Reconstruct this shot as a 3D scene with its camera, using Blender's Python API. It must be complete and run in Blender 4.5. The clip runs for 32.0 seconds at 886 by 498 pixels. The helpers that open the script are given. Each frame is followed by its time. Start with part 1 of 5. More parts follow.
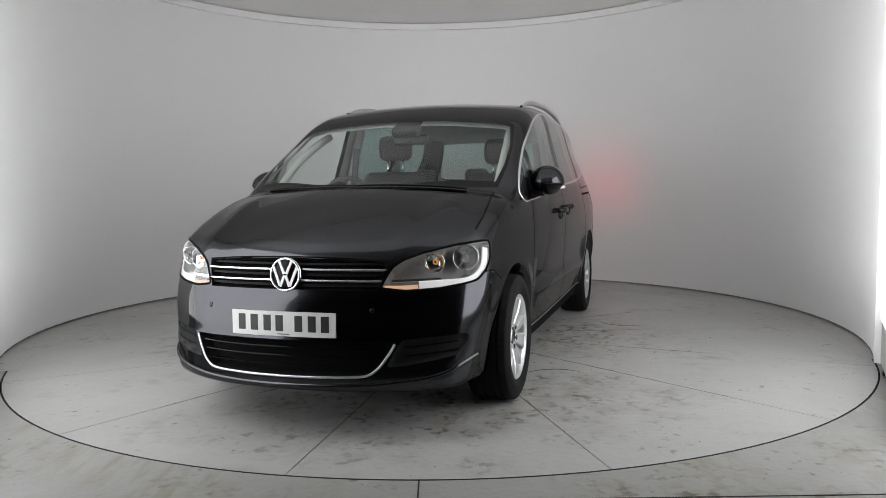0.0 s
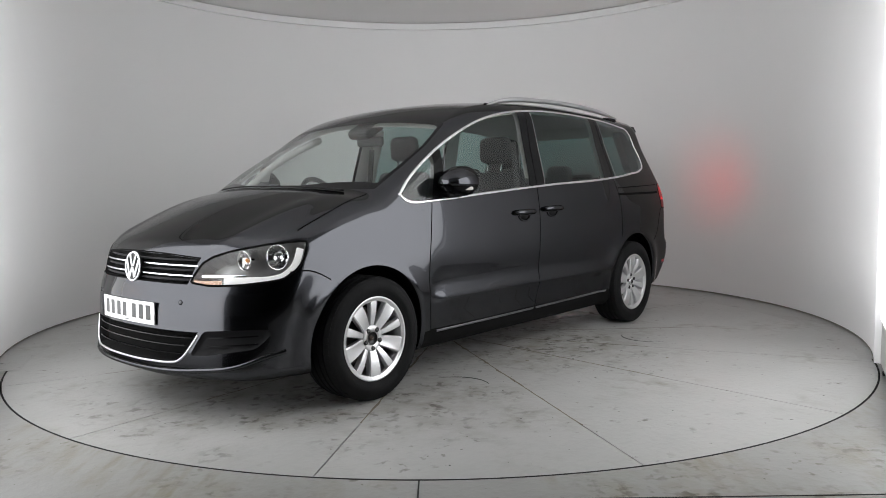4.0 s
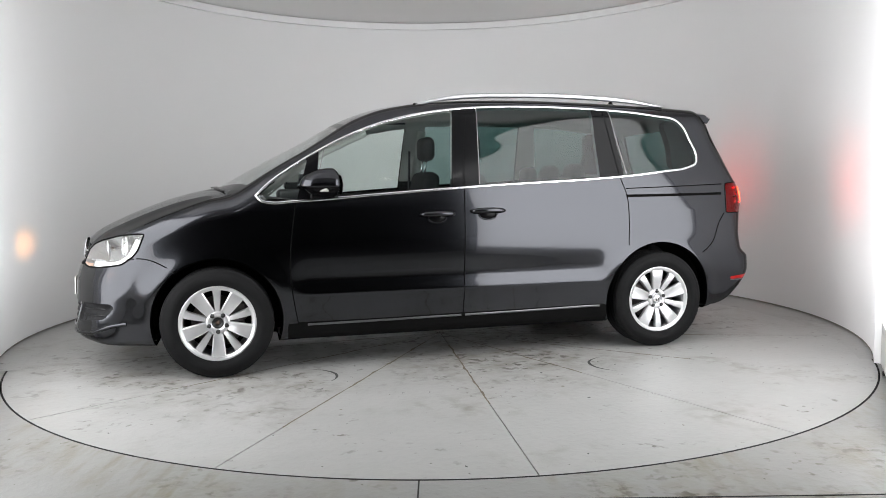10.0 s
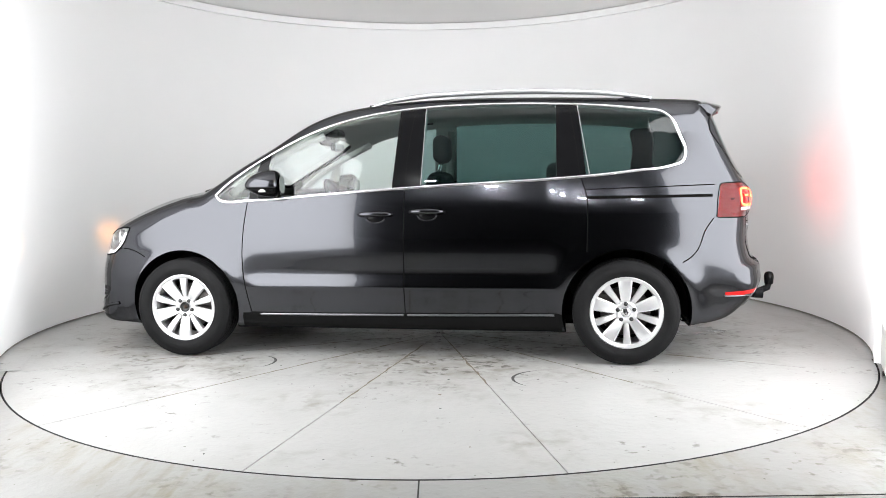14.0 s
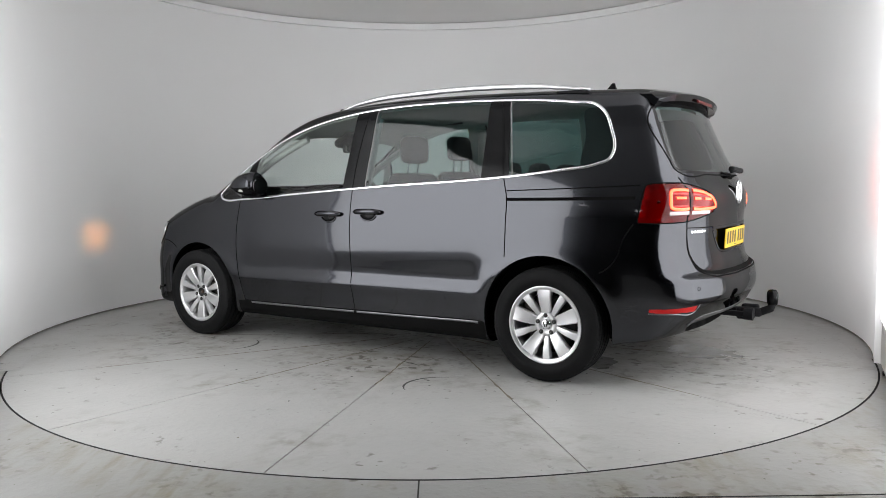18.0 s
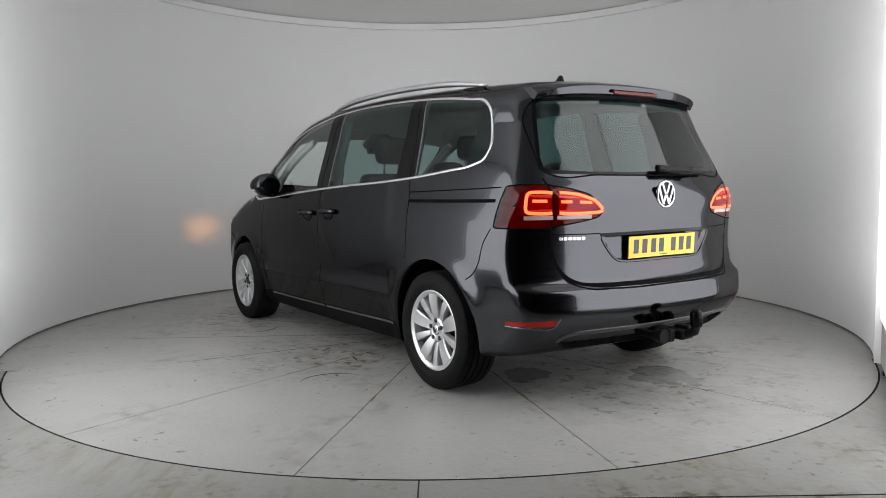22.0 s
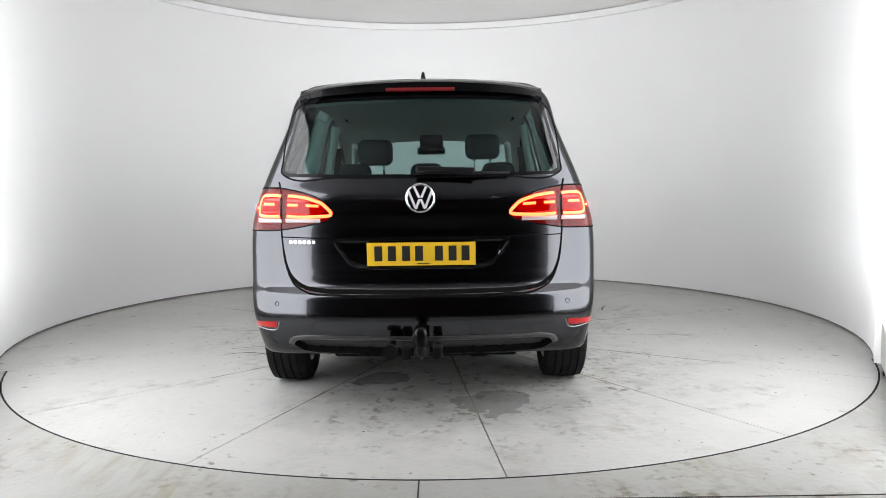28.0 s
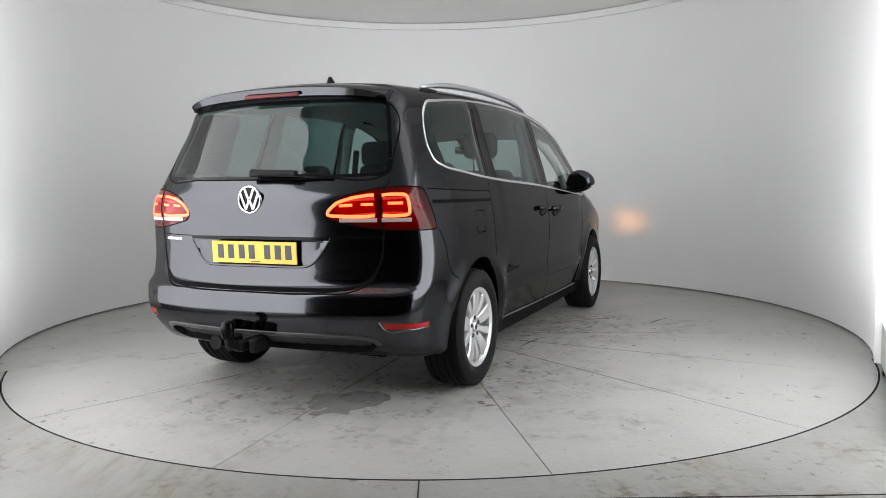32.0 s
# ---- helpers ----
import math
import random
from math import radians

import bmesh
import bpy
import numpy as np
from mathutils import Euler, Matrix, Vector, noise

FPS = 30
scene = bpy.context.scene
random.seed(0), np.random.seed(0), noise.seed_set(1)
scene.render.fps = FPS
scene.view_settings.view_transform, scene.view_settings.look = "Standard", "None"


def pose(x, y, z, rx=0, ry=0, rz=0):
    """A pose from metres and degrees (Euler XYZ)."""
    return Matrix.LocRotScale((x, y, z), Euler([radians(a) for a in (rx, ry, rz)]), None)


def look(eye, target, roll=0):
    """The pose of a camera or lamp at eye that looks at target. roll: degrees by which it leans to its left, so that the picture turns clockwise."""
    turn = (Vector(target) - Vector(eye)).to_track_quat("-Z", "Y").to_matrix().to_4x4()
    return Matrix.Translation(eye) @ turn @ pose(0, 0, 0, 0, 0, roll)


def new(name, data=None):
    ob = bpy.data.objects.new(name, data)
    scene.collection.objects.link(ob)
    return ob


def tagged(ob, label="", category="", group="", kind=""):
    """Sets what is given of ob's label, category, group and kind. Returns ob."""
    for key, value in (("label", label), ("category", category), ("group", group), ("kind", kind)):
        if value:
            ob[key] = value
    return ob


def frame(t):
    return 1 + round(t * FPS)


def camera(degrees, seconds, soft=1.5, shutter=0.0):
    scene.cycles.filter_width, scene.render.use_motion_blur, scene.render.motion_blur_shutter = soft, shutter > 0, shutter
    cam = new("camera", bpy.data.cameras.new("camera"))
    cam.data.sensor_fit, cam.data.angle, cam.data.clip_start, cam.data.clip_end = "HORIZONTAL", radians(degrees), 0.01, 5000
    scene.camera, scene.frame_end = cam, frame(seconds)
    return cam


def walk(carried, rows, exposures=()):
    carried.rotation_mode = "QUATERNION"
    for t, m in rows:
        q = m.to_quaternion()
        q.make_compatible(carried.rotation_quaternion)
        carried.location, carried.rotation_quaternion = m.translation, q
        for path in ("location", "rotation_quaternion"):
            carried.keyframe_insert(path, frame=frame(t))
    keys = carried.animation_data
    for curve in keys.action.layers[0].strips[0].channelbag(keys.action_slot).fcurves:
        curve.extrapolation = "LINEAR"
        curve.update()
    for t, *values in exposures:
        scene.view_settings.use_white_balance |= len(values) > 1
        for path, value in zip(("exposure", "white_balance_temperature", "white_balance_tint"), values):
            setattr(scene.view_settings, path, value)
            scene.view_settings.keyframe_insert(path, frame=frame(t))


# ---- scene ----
cam = camera(60.654, 32.0, soft=0.9)
EYE, AIM, LEAN = (0.0, -5.767, 1.1286), (0.0048, -4.7705, 1.0456), -0.722
walk(cam, [(0.0, look(EYE, AIM, LEAN)), (32.0, look(EYE, AIM, LEAN))],
     exposures=[(0.0, -0.32), (1.0, -0.54), (2.0, -0.46), (3.0, -0.34), (6.0, -0.27), (9.0, -0.2), (10.0, 0.1), (11.0, 0.45), (12.0, 0.67), (13.0, 0.77), (14.0, 0.8), (17.0, 0.2),
                (18.0, -0.1), (19.0, -0.3), (21.0, -0.44), (23.0, -0.22), (25.0, -0.1), (28.0, 0.6), (30.0, 0.5), (32.0, 0.1)])

# ---- light ----
world = bpy.data.worlds.new("dark_hall")
scene.world = world
world.use_nodes = True
world.node_tree.nodes["Background"].inputs[0].default_value = (0.9, 0.95, 1.0, 1)
world.node_tree.nodes["Background"].inputs[1].default_value = 0.004
PANEL_POWER = 4.0
END_POWER = 0.75
FLOOD_WATTS = 1.2
FLOOD_SPREAD = 52.0

# ---- plan: the turntable's middle is the origin; the booth wall is a cylinder round BOOTH ----
TABLE_R = 2.928
BOOTH, BOOTH_R, WALL_TOP = (-0.038, 0.414), 3.145, 3.0
WALL_END, LIT_FROM, LIT_FULL = 121.0, 66.0, 117.0
CAR_OFF = (0.147, 0.065)
TURN = ((0, 252.04), (6, 217.32), (9, 200.18), (13, 177.0), (19, 141.52), (23, 118.75), (28, 89.41), (32, 65.95))


# ---- materials ----
def material(name, color, rough=0.5, metal=0.0, coat=0.0, vary=0.0, scale=6.0, bump=0.0, bump_scale=60.0, rough_vary=0.0, coat_rough=0.03, spec=0.5):
    m = bpy.data.materials.new(name)
    m.use_nodes = True
    nt = m.node_tree
    b = nt.nodes["Principled BSDF"]
    b.inputs["Base Color"].default_value = (*color, 1)
    b.inputs["Roughness"].default_value = rough
    b.inputs["Metallic"].default_value = metal
    b.inputs["Coat Weight"].default_value = coat
    b.inputs["Coat Roughness"].default_value = coat_rough
    b.inputs["Specular IOR Level"].default_value = spec
    tex = nt.nodes.new("ShaderNodeTexCoord")
    if vary or rough_vary:
        n = nt.nodes.new("ShaderNodeTexNoise")
        n.inputs["Scale"].default_value, n.inputs["Detail"].default_value = scale, 6
        nt.links.new(tex.outputs["Object"], n.inputs["Vector"])
        if vary:
            mix = nt.nodes.new("ShaderNodeMix")
            mix.data_type = "RGBA"
            mix.inputs[6].default_value = (*[c * (1 - vary) for c in color], 1)
            mix.inputs[7].default_value = (*[min(1, c * (1 + vary)) for c in color], 1)
            nt.links.new(n.outputs["Fac"], mix.inputs[0])
            nt.links.new(mix.outputs[2], b.inputs["Base Color"])
        if rough_vary:
            r = nt.nodes.new("ShaderNodeMapRange")
            r.inputs[1].default_value, r.inputs[2].default_value = 0.3, 0.7
            r.inputs[3].default_value, r.inputs[4].default_value = max(0, rough - rough_vary), rough + rough_vary
            nt.links.new(n.outputs["Fac"], r.inputs[0])
            nt.links.new(r.outputs[0], b.inputs["Roughness"])
    if bump:
        n2 = nt.nodes.new("ShaderNodeTexNoise")
        n2.inputs["Scale"].default_value, n2.inputs["Detail"].default_value = bump_scale, 4
        nt.links.new(tex.outputs["Object"], n2.inputs["Vector"])
        bn = nt.nodes.new("ShaderNodeBump")
        bn.inputs["Strength"].default_value, bn.inputs["Distance"].default_value = bump, 0.01
        nt.links.new(n2.outputs["Fac"], bn.inputs["Height"])
        nt.links.new(bn.outputs[0], b.inputs["Normal"])
    return m


def glowing(name, color, strength, base=(0.02, 0.02, 0.02)):
    m = material(name, base, 0.2)
    b = m.node_tree.nodes["Principled BSDF"]
    b.inputs["Emission Color"].default_value = (*color, 1)
    b.inputs["Emission Strength"].default_value = strength
    return m


def thin_glass(name, tint, ior=1.5, rough=0.0):
    m = bpy.data.materials.new(name)
    m.use_nodes = True
    nt = m.node_tree
    nt.nodes.remove(nt.nodes["Principled BSDF"])
    out = nt.nodes["Material Output"]
    t = nt.nodes.new("ShaderNodeBsdfTransparent")
    t.inputs[0].default_value = (*tint, 1)
    g = nt.nodes.new("ShaderNodeBsdfGlossy")
    g.inputs["Color"].default_value = (1, 1, 1, 1)
    g.inputs["Roughness"].default_value = rough
    f = nt.nodes.new("ShaderNodeLayerWeight")
    f.inputs["Blend"].default_value = 0.5
    p5 = nt.nodes.new("ShaderNodeMath")
    p5.operation = "POWER"
    p5.inputs[1].default_value = 5.0
    nt.links.new(f.outputs["Facing"], p5.inputs[0])
    fr = nt.nodes.new("ShaderNodeMath")
    fr.operation = "MULTIPLY_ADD"
    r0 = 1.15 * ((ior - 1) / (ior + 1)) ** 2
    fr.inputs[1].default_value, fr.inputs[2].default_value = 1 - r0, r0
    nt.links.new(p5.outputs[0], fr.inputs[0])
    mix = nt.nodes.new("ShaderNodeMixShader")
    nt.links.new(fr.outputs[0], mix.inputs[0])
    nt.links.new(t.outputs[0], mix.inputs[1])
    nt.links.new(g.outputs[0], mix.inputs[2])
    nt.links.new(mix.outputs[0], out.inputs["Surface"])
    return m


def floor_material(name, base, dirt, seed, dirt_low=0.56, streak=(1, 1, 1), grimy=(), wet=()):
    """Painted steel or concrete with broad stains, small specks, scrapes and worn gloss."""
    m = material(name, base, 0.42, spec=0.35)
    nt = m.node_tree
    b = nt.nodes["Principled BSDF"]
    tex = nt.nodes.new("ShaderNodeTexCoord")
    shift = nt.nodes.new("ShaderNodeMapping")
    shift.inputs["Location"].default_value = (seed, seed * 1.7, 0)
    nt.links.new(tex.outputs["Object"], shift.inputs[0])

    def noise(scale, detail, lo, hi, stretch=None):
        n = nt.nodes.new("ShaderNodeTexNoise")
        n.inputs["Scale"].default_value, n.inputs["Detail"].default_value = scale, detail
        src = shift
        if stretch:
            src = nt.nodes.new("ShaderNodeMapping")
            src.inputs["Scale"].default_value = stretch
            src.inputs["Rotation"].default_value = (0, 0, seed)
            nt.links.new(shift.outputs[0], src.inputs[0])
        nt.links.new(src.outputs[0], n.inputs["Vector"])
        r = nt.nodes.new("ShaderNodeMapRange")
        r.inputs[1].default_value, r.inputs[2].default_value = lo, hi
        nt.links.new(n.outputs["Fac"], r.inputs[0])
        return r.outputs[0]

    def mix(a, fac, color):
        x = nt.nodes.new("ShaderNodeMix")
        x.data_type = "RGBA"
        if isinstance(a, tuple):
            x.inputs[6].default_value = (*a, 1)
        else:
            nt.links.new(a, x.inputs[6])
        x.inputs[7].default_value = (*color, 1)
        nt.links.new(fac, x.inputs[0])
        return x.outputs[2]

    def times(a, b_):
        x = nt.nodes.new("ShaderNodeMath")
        x.operation = "MULTIPLY"
        nt.links.new(a, x.inputs[0])
        if isinstance(b_, float):
            x.inputs[1].default_value = b_
        else:
            nt.links.new(b_, x.inputs[1])
        return x.outputs[0]
    broad = noise(0.9, 6, 0.30, 0.75)
    c = mix(base, times(broad, 0.5), tuple(v * 0.86 for v in base))
    grain = noise(26, 5, 0.45, 0.75)
    c = mix(c, times(grain, 0.25), tuple(v * 0.8 for v in base))
    patch = times(noise(1.7, 7, dirt_low, dirt_low + 0.2), noise(9, 9, 0.46, 0.68, streak))
    c = mix(c, times(patch, 0.7), dirt)
    cloud = noise(4.5, 8, 0.40, 0.75)
    c = mix(c, times(cloud, 0.35), tuple(v * 0.82 for v in base))
    fleck = times(noise(16, 8, 0.60, 0.68), noise(2.6, 3, 0.52, 0.66))
    c = mix(c, times(fleck, 0.75), tuple(v * 0.5 for v in dirt))
    speck = noise(34, 2, 0.73, 0.76)
    c = mix(c, times(speck, 0.8), tuple(v * 0.35 for v in dirt))
    # patches with ragged edges round given points: dry grime with some painted shade, and damp that shines
    ragged = nt.nodes.new("ShaderNodeTexNoise")
    ragged.inputs["Scale"].default_value, ragged.inputs["Detail"].default_value = 3.2, 7
    nt.links.new(tex.outputs["Object"], ragged.inputs["Vector"])

    def zone(x, y, size, soft):
        d = nt.nodes.new("ShaderNodeVectorMath")
        d.operation = "DISTANCE"
        d.inputs[1].default_value = (x, y, 0)
        nt.links.new(tex.outputs["Object"], d.inputs[0])
        e = nt.nodes.new("ShaderNodeMath")
        e.operation = "MULTIPLY_ADD"
        e.inputs[1].default_value = -size * 2.4
        nt.links.new(ragged.outputs["Fac"], e.inputs[0])
        nt.links.new(d.outputs["Value"], e.inputs[2])
        q = nt.nodes.new("ShaderNodeMapRange")
        q.inputs[1].default_value, q.inputs[2].default_value = -size * 0.42 + soft * size * 0.5, -size * 0.42 - soft * size * 0.5
        nt.links.new(e.outputs[0], q.inputs[0])
        return q.outputs[0]
    if grimy:
        crumbs = times(noise(19, 10, 0.51, 0.61), noise(5.5, 5, 0.44, 0.58))
        # a dirt film, strengthened so its colour also carries shade under the car
        dirt_shade = noise(7, 9, 0.40, 0.72)
        for x, y, size in grimy:
            z = zone(x, y, size, 1.0)
            c = mix(c, times(times(dirt_shade, z), 0.52), dirt)
            c = mix(c, times(times(crumbs, z), 0.80), tuple(v * 0.35 for v in dirt))
    r = nt.nodes.new("ShaderNodeMapRange")
    r.inputs[3].default_value, r.inputs[4].default_value = 0.33, 0.47
    nt.links.new(broad, r.inputs[0])
    for x, y, size in wet:
        z = zone(x, y, size, 0.10)
        c = mix(c, times(z, 0.45), tuple(v * 0.6 for v in base))
        low = nt.nodes.new("ShaderNodeMath")
        low.operation = "MULTIPLY_ADD"
        low.inputs[1].default_value = -0.2
        nt.links.new(z, low.inputs[0])
        nt.links.new(r.outputs[0], low.inputs[2])
        r = low
    nt.links.new(c, b.inputs["Base Color"])
    nt.links.new(r.outputs[0], b.inputs["Roughness"])
    bn = nt.nodes.new("ShaderNodeBump")
    bn.inputs["Strength"].default_value, bn.inputs["Distance"].default_value = 0.12, 0.01
    nt.links.new(grain, bn.inputs["Height"])
    nt.links.new(bn.outputs[0], b.inputs["Normal"])
    return m


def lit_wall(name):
    """White wall with light put in as emission: the glow swells towards the wall's outer edge."""
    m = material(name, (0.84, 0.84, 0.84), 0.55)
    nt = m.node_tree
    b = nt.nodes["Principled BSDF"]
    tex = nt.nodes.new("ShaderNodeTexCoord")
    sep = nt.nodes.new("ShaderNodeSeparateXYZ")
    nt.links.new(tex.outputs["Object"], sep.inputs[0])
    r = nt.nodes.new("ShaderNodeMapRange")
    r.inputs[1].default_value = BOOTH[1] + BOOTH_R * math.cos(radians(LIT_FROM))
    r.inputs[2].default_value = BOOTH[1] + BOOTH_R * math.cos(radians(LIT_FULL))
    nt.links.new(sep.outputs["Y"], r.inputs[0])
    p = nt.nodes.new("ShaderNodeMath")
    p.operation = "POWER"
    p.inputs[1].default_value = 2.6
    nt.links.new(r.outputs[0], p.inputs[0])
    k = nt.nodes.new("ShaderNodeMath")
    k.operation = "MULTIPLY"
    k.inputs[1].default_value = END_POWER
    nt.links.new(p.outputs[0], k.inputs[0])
    # the added glow weakens near the floor and the ceiling
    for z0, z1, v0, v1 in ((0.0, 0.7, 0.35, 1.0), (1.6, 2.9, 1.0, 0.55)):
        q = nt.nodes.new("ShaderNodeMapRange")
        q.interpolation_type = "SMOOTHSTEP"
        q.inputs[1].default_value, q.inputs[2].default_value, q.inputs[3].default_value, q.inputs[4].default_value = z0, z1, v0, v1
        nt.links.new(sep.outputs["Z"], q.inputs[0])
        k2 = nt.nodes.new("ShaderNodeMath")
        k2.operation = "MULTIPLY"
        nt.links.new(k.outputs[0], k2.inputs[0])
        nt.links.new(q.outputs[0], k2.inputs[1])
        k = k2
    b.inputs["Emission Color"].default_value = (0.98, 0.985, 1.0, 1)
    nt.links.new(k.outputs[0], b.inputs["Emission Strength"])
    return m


WALL_WHITE = material("booth_white_paint", (0.84, 0.84, 0.84), 0.55, vary=0.03, scale=1.1, bump=0.03, bump_scale=12)
CEILING_WHITE = material("ceiling_white", (0.88, 0.87, 0.86), 0.7, vary=0.02, scale=1.0)
COVE_WHITE = material("cove_trim_white", (0.86, 0.86, 0.86), 0.4)
FLOOR_GREY = floor_material("grey_floor_paint", (0.315, 0.315, 0.303), (0.19, 0.165, 0.09), 3.14, 0.44, (1.6, 0.3, 1),
                            ((-0.95, -3.30, 0.42), (0.86, -3.18, 0.45), (-2.10, -2.75, 0.40), (1.95, -2.75, 0.40), (1.45, -3.30, 0.35)))
# the first grimy zone lies under the car and holds painted shade too
TABLE_GREY = floor_material("turntable_paint", (0.41, 0.41, 0.399), (0.13, 0.103, 0.060), 7.7, 0.52, (1, 1, 1),
                            ((0.1, 0.0, 1.2), (-1.75, -0.05, 0.85), (1.6, 1.05, 0.6), (-0.2, 1.0, 0.65), (0.7, -0.95, 0.65), (2.0, 0.3, 0.7), (-1.2, -0.95, 0.6)), ((-1.85, -0.30, 0.30), (-1.35, 0.35, 0.2)))
GROOVE = material("dark_groove", (0.012, 0.012, 0.012), 0.8)
# greys of added, unseen hall surfaces, chosen for what the car mirrors
HALL_GREY = material("added_hall_grey", (0.26, 0.26, 0.262), 0.9, vary=0.1, scale=3)
DARK_SHEET = material("dark_floor_sheet", (0.07, 0.07, 0.071), 0.95, vary=0.3, scale=30)
SCUFF = material("black_rubber_mark", (0.035, 0.035, 0.033), 0.6, vary=0.3, scale=30)
OIL = material("brown_stain", (0.13, 0.10, 0.06), 0.5, vary=0.4, scale=25)
GLASS_EDGE = material("pale_glass_edge", (0.25, 0.25, 0.25), 0.4)
GRIME = material("wall_foot_grime", (0.30, 0.285, 0.26), 0.8, vary=0.8, scale=9)
LAMP_WHITE = glowing("light_panel_glow", (0.975, 0.985, 1.0), PANEL_POWER, (0.8, 0.8, 0.8))
FLOOD_FACE = glowing("flood_face_glow", (0.985, 0.985, 1.0), 6.0, (0.8, 0.8, 0.8))
LAMP_CASE = material("light_case_black", (0.02, 0.02, 0.02), 0.5)

WALL_LIT = lit_wall("wall_end_glow")
PAINT = material("dark_grey_metallic_paint", (0.042, 0.0434, 0.0495), 0.17, 1.0, 0.6, vary=0.04, scale=900)
PAINT.node_tree.nodes["Principled BSDF"].inputs["Specular Tint"].default_value = (0.15, 0.15, 0.16, 1)
PIANO = material("gloss_black", (0.004, 0.004, 0.0045), 0.16, spec=0.12)
PLASTIC = material("black_grained_plastic", (0.010, 0.010, 0.011), 0.5, bump=0.15, bump_scale=400, spec=0.1)
SEAM = material("panel_gap_shadow", (0.002, 0.002, 0.002), 0.9, spec=0.1)
EDGE_GREY = material("satin_grey_edge", (0.045, 0.045, 0.047), 0.3)
DARK_CHROME = material("dull_sill_metal", (0.22, 0.22, 0.23), 0.3, 1.0)
CHROME = material("satin_chrome", (0.82, 0.82, 0.84), 0.16, 1.0)
BADGE_SILVER = material("satin_badge_silver", (0.86, 0.86, 0.87), 0.5, 0.55)
RAIL = material("brushed_aluminium", (0.66, 0.66, 0.68), 0.3, 1.0)
ALLOY = material("silver_alloy_lacquer", (0.68, 0.68, 0.69), 0.33, 0.75, 0.6, vary=0.04, scale=40)
RUBBER = material("tyre_rubber", (0.010, 0.010, 0.0104), 0.66, vary=0.35, scale=14, bump=0.2, bump_scale=120, spec=0.1)
IRON = material("brake_iron", (0.11, 0.10, 0.095), 0.45, 0.8, vary=0.3, scale=40)
RUST = material("rusty_hub", (0.05, 0.03, 0.02), 0.8, vary=0.5, scale=60)
LINER = material("wheel_arch_liner", (0.005, 0.005, 0.005), 0.9, spec=0.08)
GLASS = thin_glass("green_tinted_glass", (0.88, 0.94, 0.92))
SCREEN = thin_glass("windscreen_glass", (0.90, 0.945, 0.93))
PRIVACY = thin_glass("dark_privacy_glass", (0.255, 0.375, 0.362), 1.41)
LENS = thin_glass("clear_lamp_lens", (0.93, 0.94, 0.94), 1.35)
RED_LENS = thin_glass("red_lamp_lens", (0.56, 0.035, 0.045), 1.3)
LAMP_BED = material("lamp_bed_grey", (0.36, 0.357, 0.355), 0.32, 0.35)
RED_BED = material("dark_red_lamp_bed", (0.20, 0.008, 0.010), 0.35, spec=0.3)
REFLECTOR = material("lamp_reflector_chrome", (0.85, 0.85, 0.86), 0.1, 1.0)
DAY_WHITE = glowing("daylight_strip_glow", (1.0, 0.985, 0.975), 0.5, (0.70, 0.69, 0.68))
AMBER = glowing("amber_bulb_glow", (1.0, 0.46, 0.17), 0.6)
BEAM = glowing("side_light_filament", (1.0, 0.40, 0.10), 46000.0)
RED_BEAM = glowing("tail_light_filament", (1.0, 0.002, 0.001), 38000.0)
SIDE_LIGHT = glowing("amber_side_light_glow", (1.0, 0.60, 0.40), 0.8)
RED_CORE = glowing("orange_red_led_glow", (1.0, 0.075, 0.02), 6.0)
RED_GUIDE = glowing("red_light_guide_glow", (1.0, 0.03, 0.012), 0.42, (0.25, 0.01, 0.01))
CLEAR_BED = material("pale_reverse_lens", (0.50, 0.40, 0.40), 0.25)
BRAKE_RED = material("dark_red_brake_lens", (0.10, 0.004, 0.005), 0.3, spec=0.3)
RED_REFLEX = material("red_reflex", (0.40, 0.008, 0.008), 0.3, spec=0.3)
FABRIC = material("charcoal_seat_cloth", (0.03, 0.03, 0.032), 0.9, vary=0.2, scale=30)
TRIM_DARK = material("dark_cabin_plastic", (0.022, 0.022, 0.023), 0.55, vary=0.15, scale=20)
TRIM_PALE = material("pale_grey_headlining", (0.46, 0.46, 0.44), 0.9)
PLATE_WHITE = material("white_number_plate", (0.78, 0.78, 0.77), 0.3, vary=0.03, scale=15)
PLATE_YELLOW = material("yellow_number_plate", (0.80, 0.50, 0.03), 0.3, vary=0.03, scale=15)
PLATE_BLACK = material("plate_black", (0.02, 0.02, 0.02), 0.4)
MIRROR = material("mirror_silver", (0.35, 0.36, 0.37), 0.03, 1.0)
INDICATOR = material("indicator_lens_pale", (0.5, 0.48, 0.46), 0.25)


# ---- mesh helpers ----
def mesh_of(name, verts, faces, mat, smooth=True):
    me = bpy.data.meshes.new(name)
    me.from_pydata([tuple(v) for v in verts], [], faces)
    me.materials.append(mat)
    me.polygons.foreach_set("use_smooth", [smooth] * len(me.polygons))
    me.update()
    return me


def place(name, me, parent=None, label="", m=None):
    ob = new(name, me)
    if parent is not None:
        ob.parent = parent
    if m is not None:
        ob.matrix_local = m
    return tagged(ob, label)


def part(name, bm, mat, parent, label="", smooth=False, m=None):
    me = bpy.data.meshes.new(name)
    bm.normal_update()
    bm.to_mesh(me)
    bm.free()
    me.materials.append(mat)
    if smooth:
        me.polygons.foreach_set("use_smooth", [True] * len(me.polygons))
        me.set_sharp_from_angle(angle=radians(42))
    return place(name, me, parent, label, m)


def empty(name, m=None):
    ob = new(name)
    ob.empty_display_size = 0.1
    if m is not None:
        ob.matrix_world = m
    return ob


